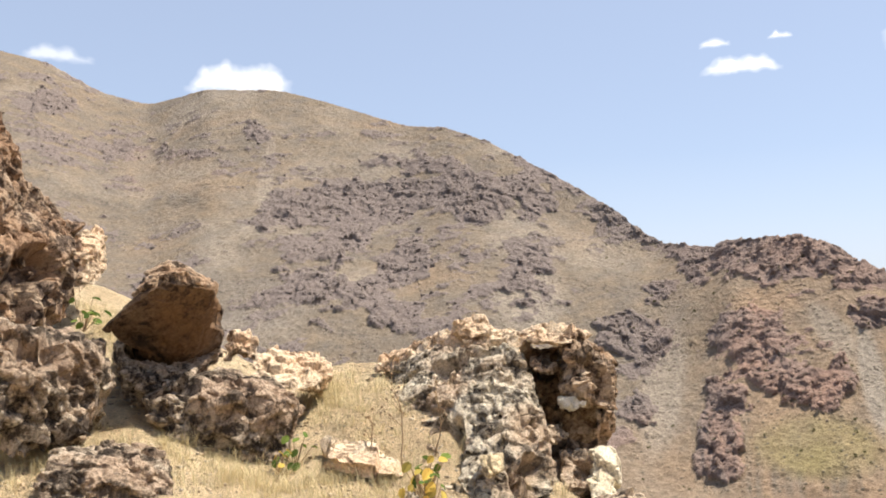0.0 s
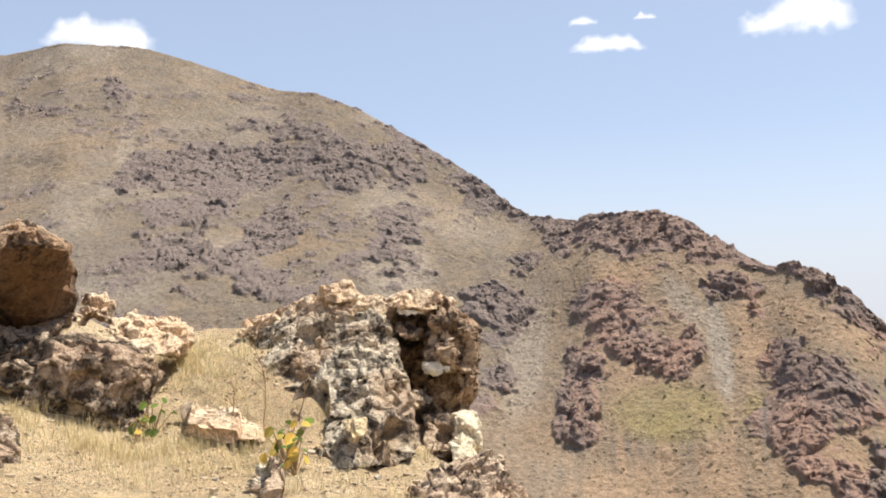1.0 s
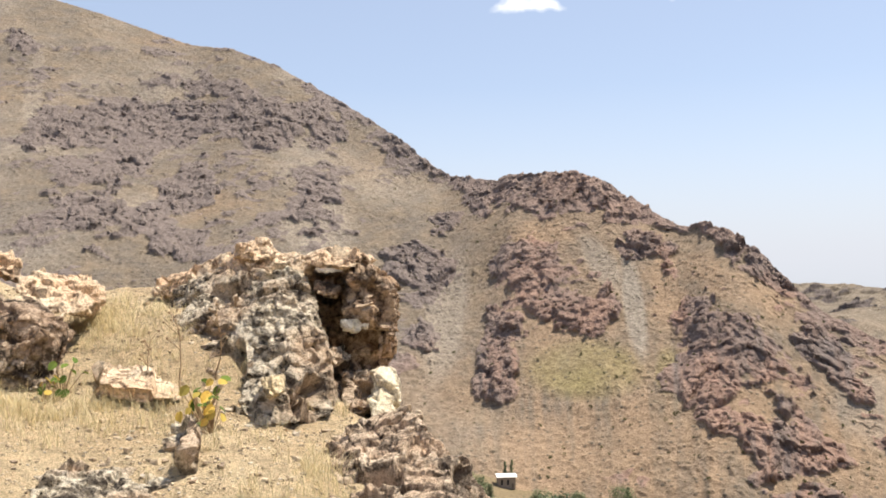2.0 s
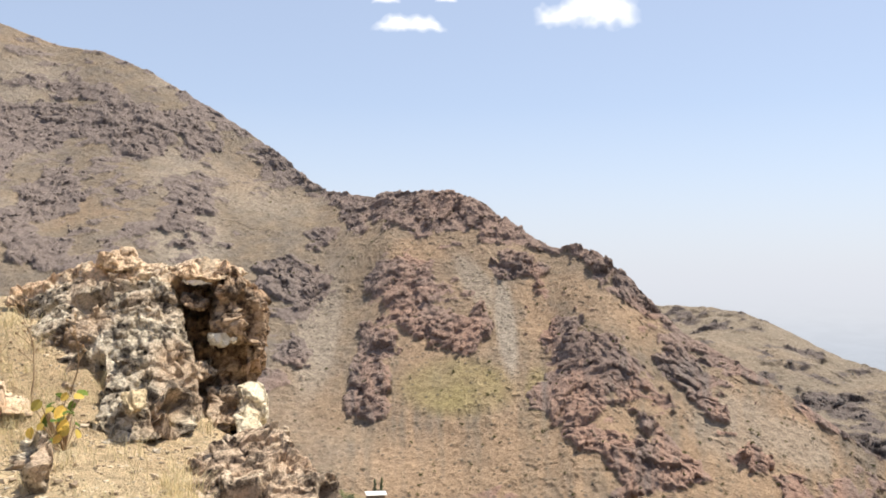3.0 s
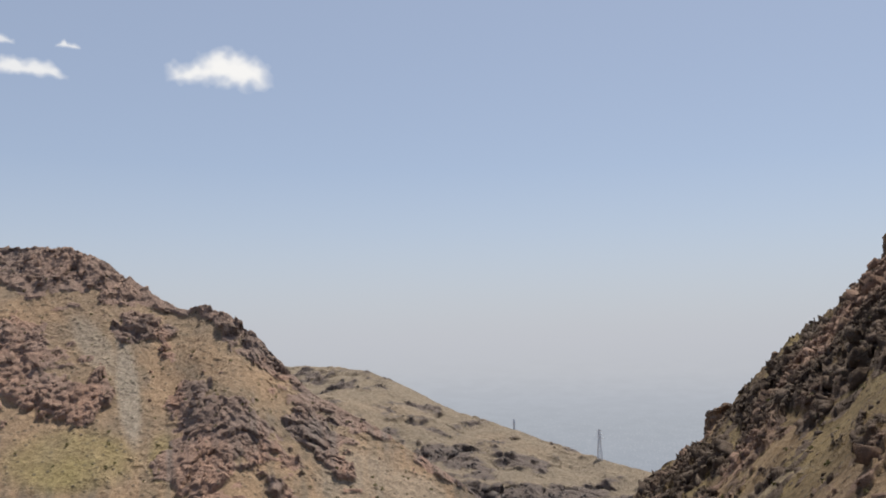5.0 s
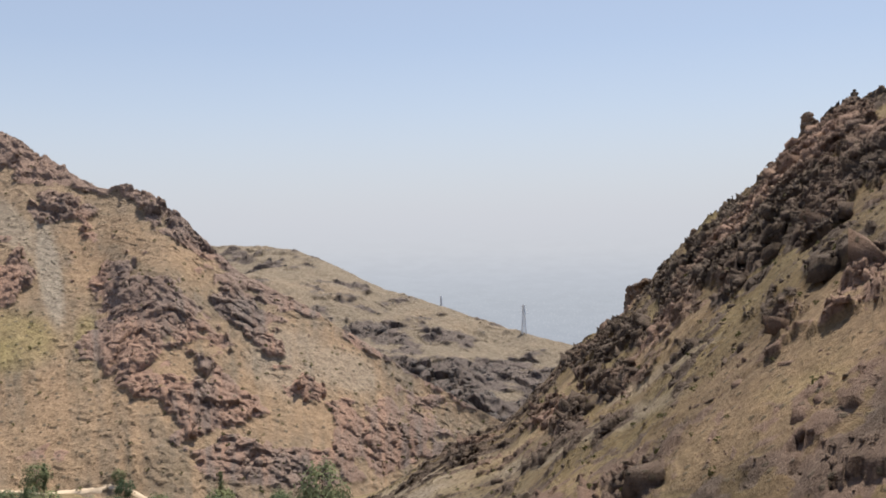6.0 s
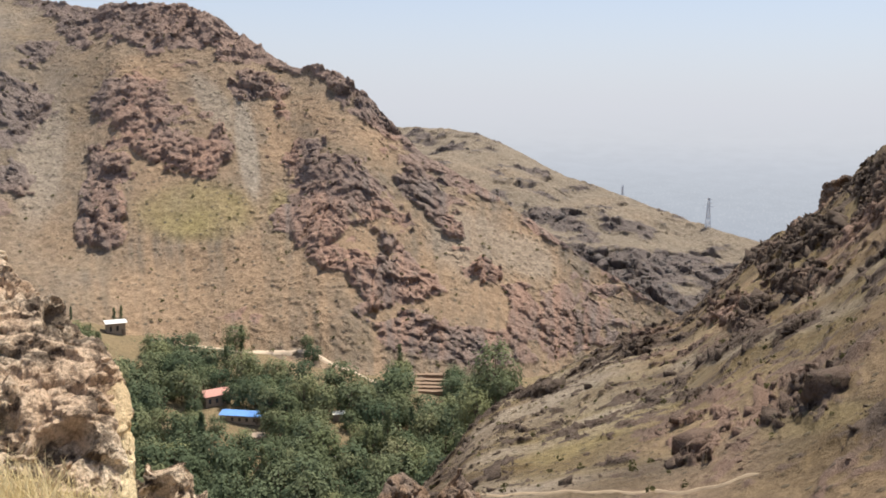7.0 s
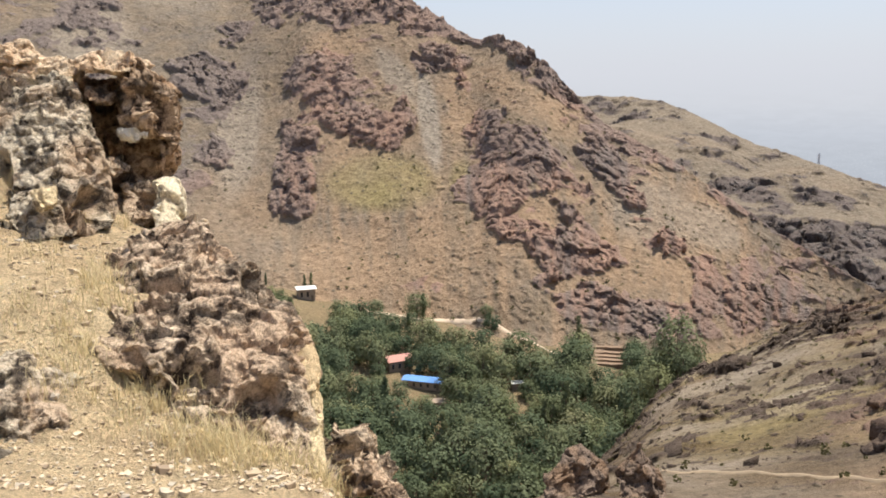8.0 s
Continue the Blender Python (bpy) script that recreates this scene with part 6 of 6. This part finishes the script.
def leafy_plant(bearing, reach, leaves, size, seed, mats, label, raised=0.0):
    """A low plant with broad, cupped leaves."""
    rng = random.Random(seed)
    x, y, _ = plan(bearing, reach)
    ob = new("leafy_plant")
    ob.location = (x, y, float(ledge_height(np.array([x]), np.array([y]))[0]) + raised)
    stems = bmesh.new()
    for k in range(leaves):
        a = rng.uniform(0, 6.28)
        out = Vector((math.cos(a), math.sin(a), 0))
        tip = out * size * rng.uniform(0.3, 1.5) + Vector((0, 0, size * rng.uniform(0.4, 2.4)))
        limb(stems, (0, 0, -0.02), tip, 0.005, 0.003, 5)
        bm = bmesh.new()
        n = (out * 0.5 + Vector((rng.uniform(-0.5, 0.5), rng.uniform(-0.9, 0.1), rng.uniform(0.2, 1)))).normalized()
        u = n.orthogonal().normalized()
        w = n.cross(u)
        s = size * rng.uniform(0.45, 0.8)
        rings = []
        for t in range(5):
            f = t / 4
            half = math.sin(math.pi * (0.12 + 0.8 * f)) * 0.42 * s
            mid = tip + u * s * (f - 0.1) - n * s * 0.25 * f * f
            rings.append([bm.verts.new(mid + w * half * e + n * abs(e) * 0.12 * s) for e in (-1, 0, 1)])
        for p, q in zip(rings, rings[1:]):
            for i in (0, 1):
                bm.faces.new((p[i], p[i + 1], q[i + 1], q[i]))
        part("leaf", bm, mats[k % len(mats)], ob)
    part("stem", stems, STALK, ob)
    return tagged(ob, label, "plant")


stalk_plant(-2.6, 6.75, 0.62, 1, "dead branching stalk standing in dry grass")
stalk_plant(-0.6, 6.9, 0.5, 2, "thin dead stalk before the outcrop")
stalk_plant(-4.4, 6.9, 0.35, 3, "short dead stalk in dry grass")
leafy_plant(-1.3, 6.2, 24, 0.11, 4, (LEAF_YELLOW, LEAF_YELLOW, LEAF_FRESH), "yellowing broad-leaved plant at the outcrop's foot")
leafy_plant(-0.8, 5.95, 14, 0.09, 5, (LEAF_FRESH, LEAF_YELLOW), "green broad-leaved plant at the outcrop's foot")
leafy_plant(-9.0, 6.95, 10, 0.10, 6, (LEAF_FRESH,), "small green plant beside the pitted rock")
leafy_plant(-10.0, 6.8, 9, 0.08, 7, (LEAF_YELLOW, LEAF_FRESH), "small withered plant beside the pitted rock")
leafy_plant(-21.0, 9.2, 14, 0.12, 8, (LEAF_FRESH,), "green shrub beside the tan block", 0.1)
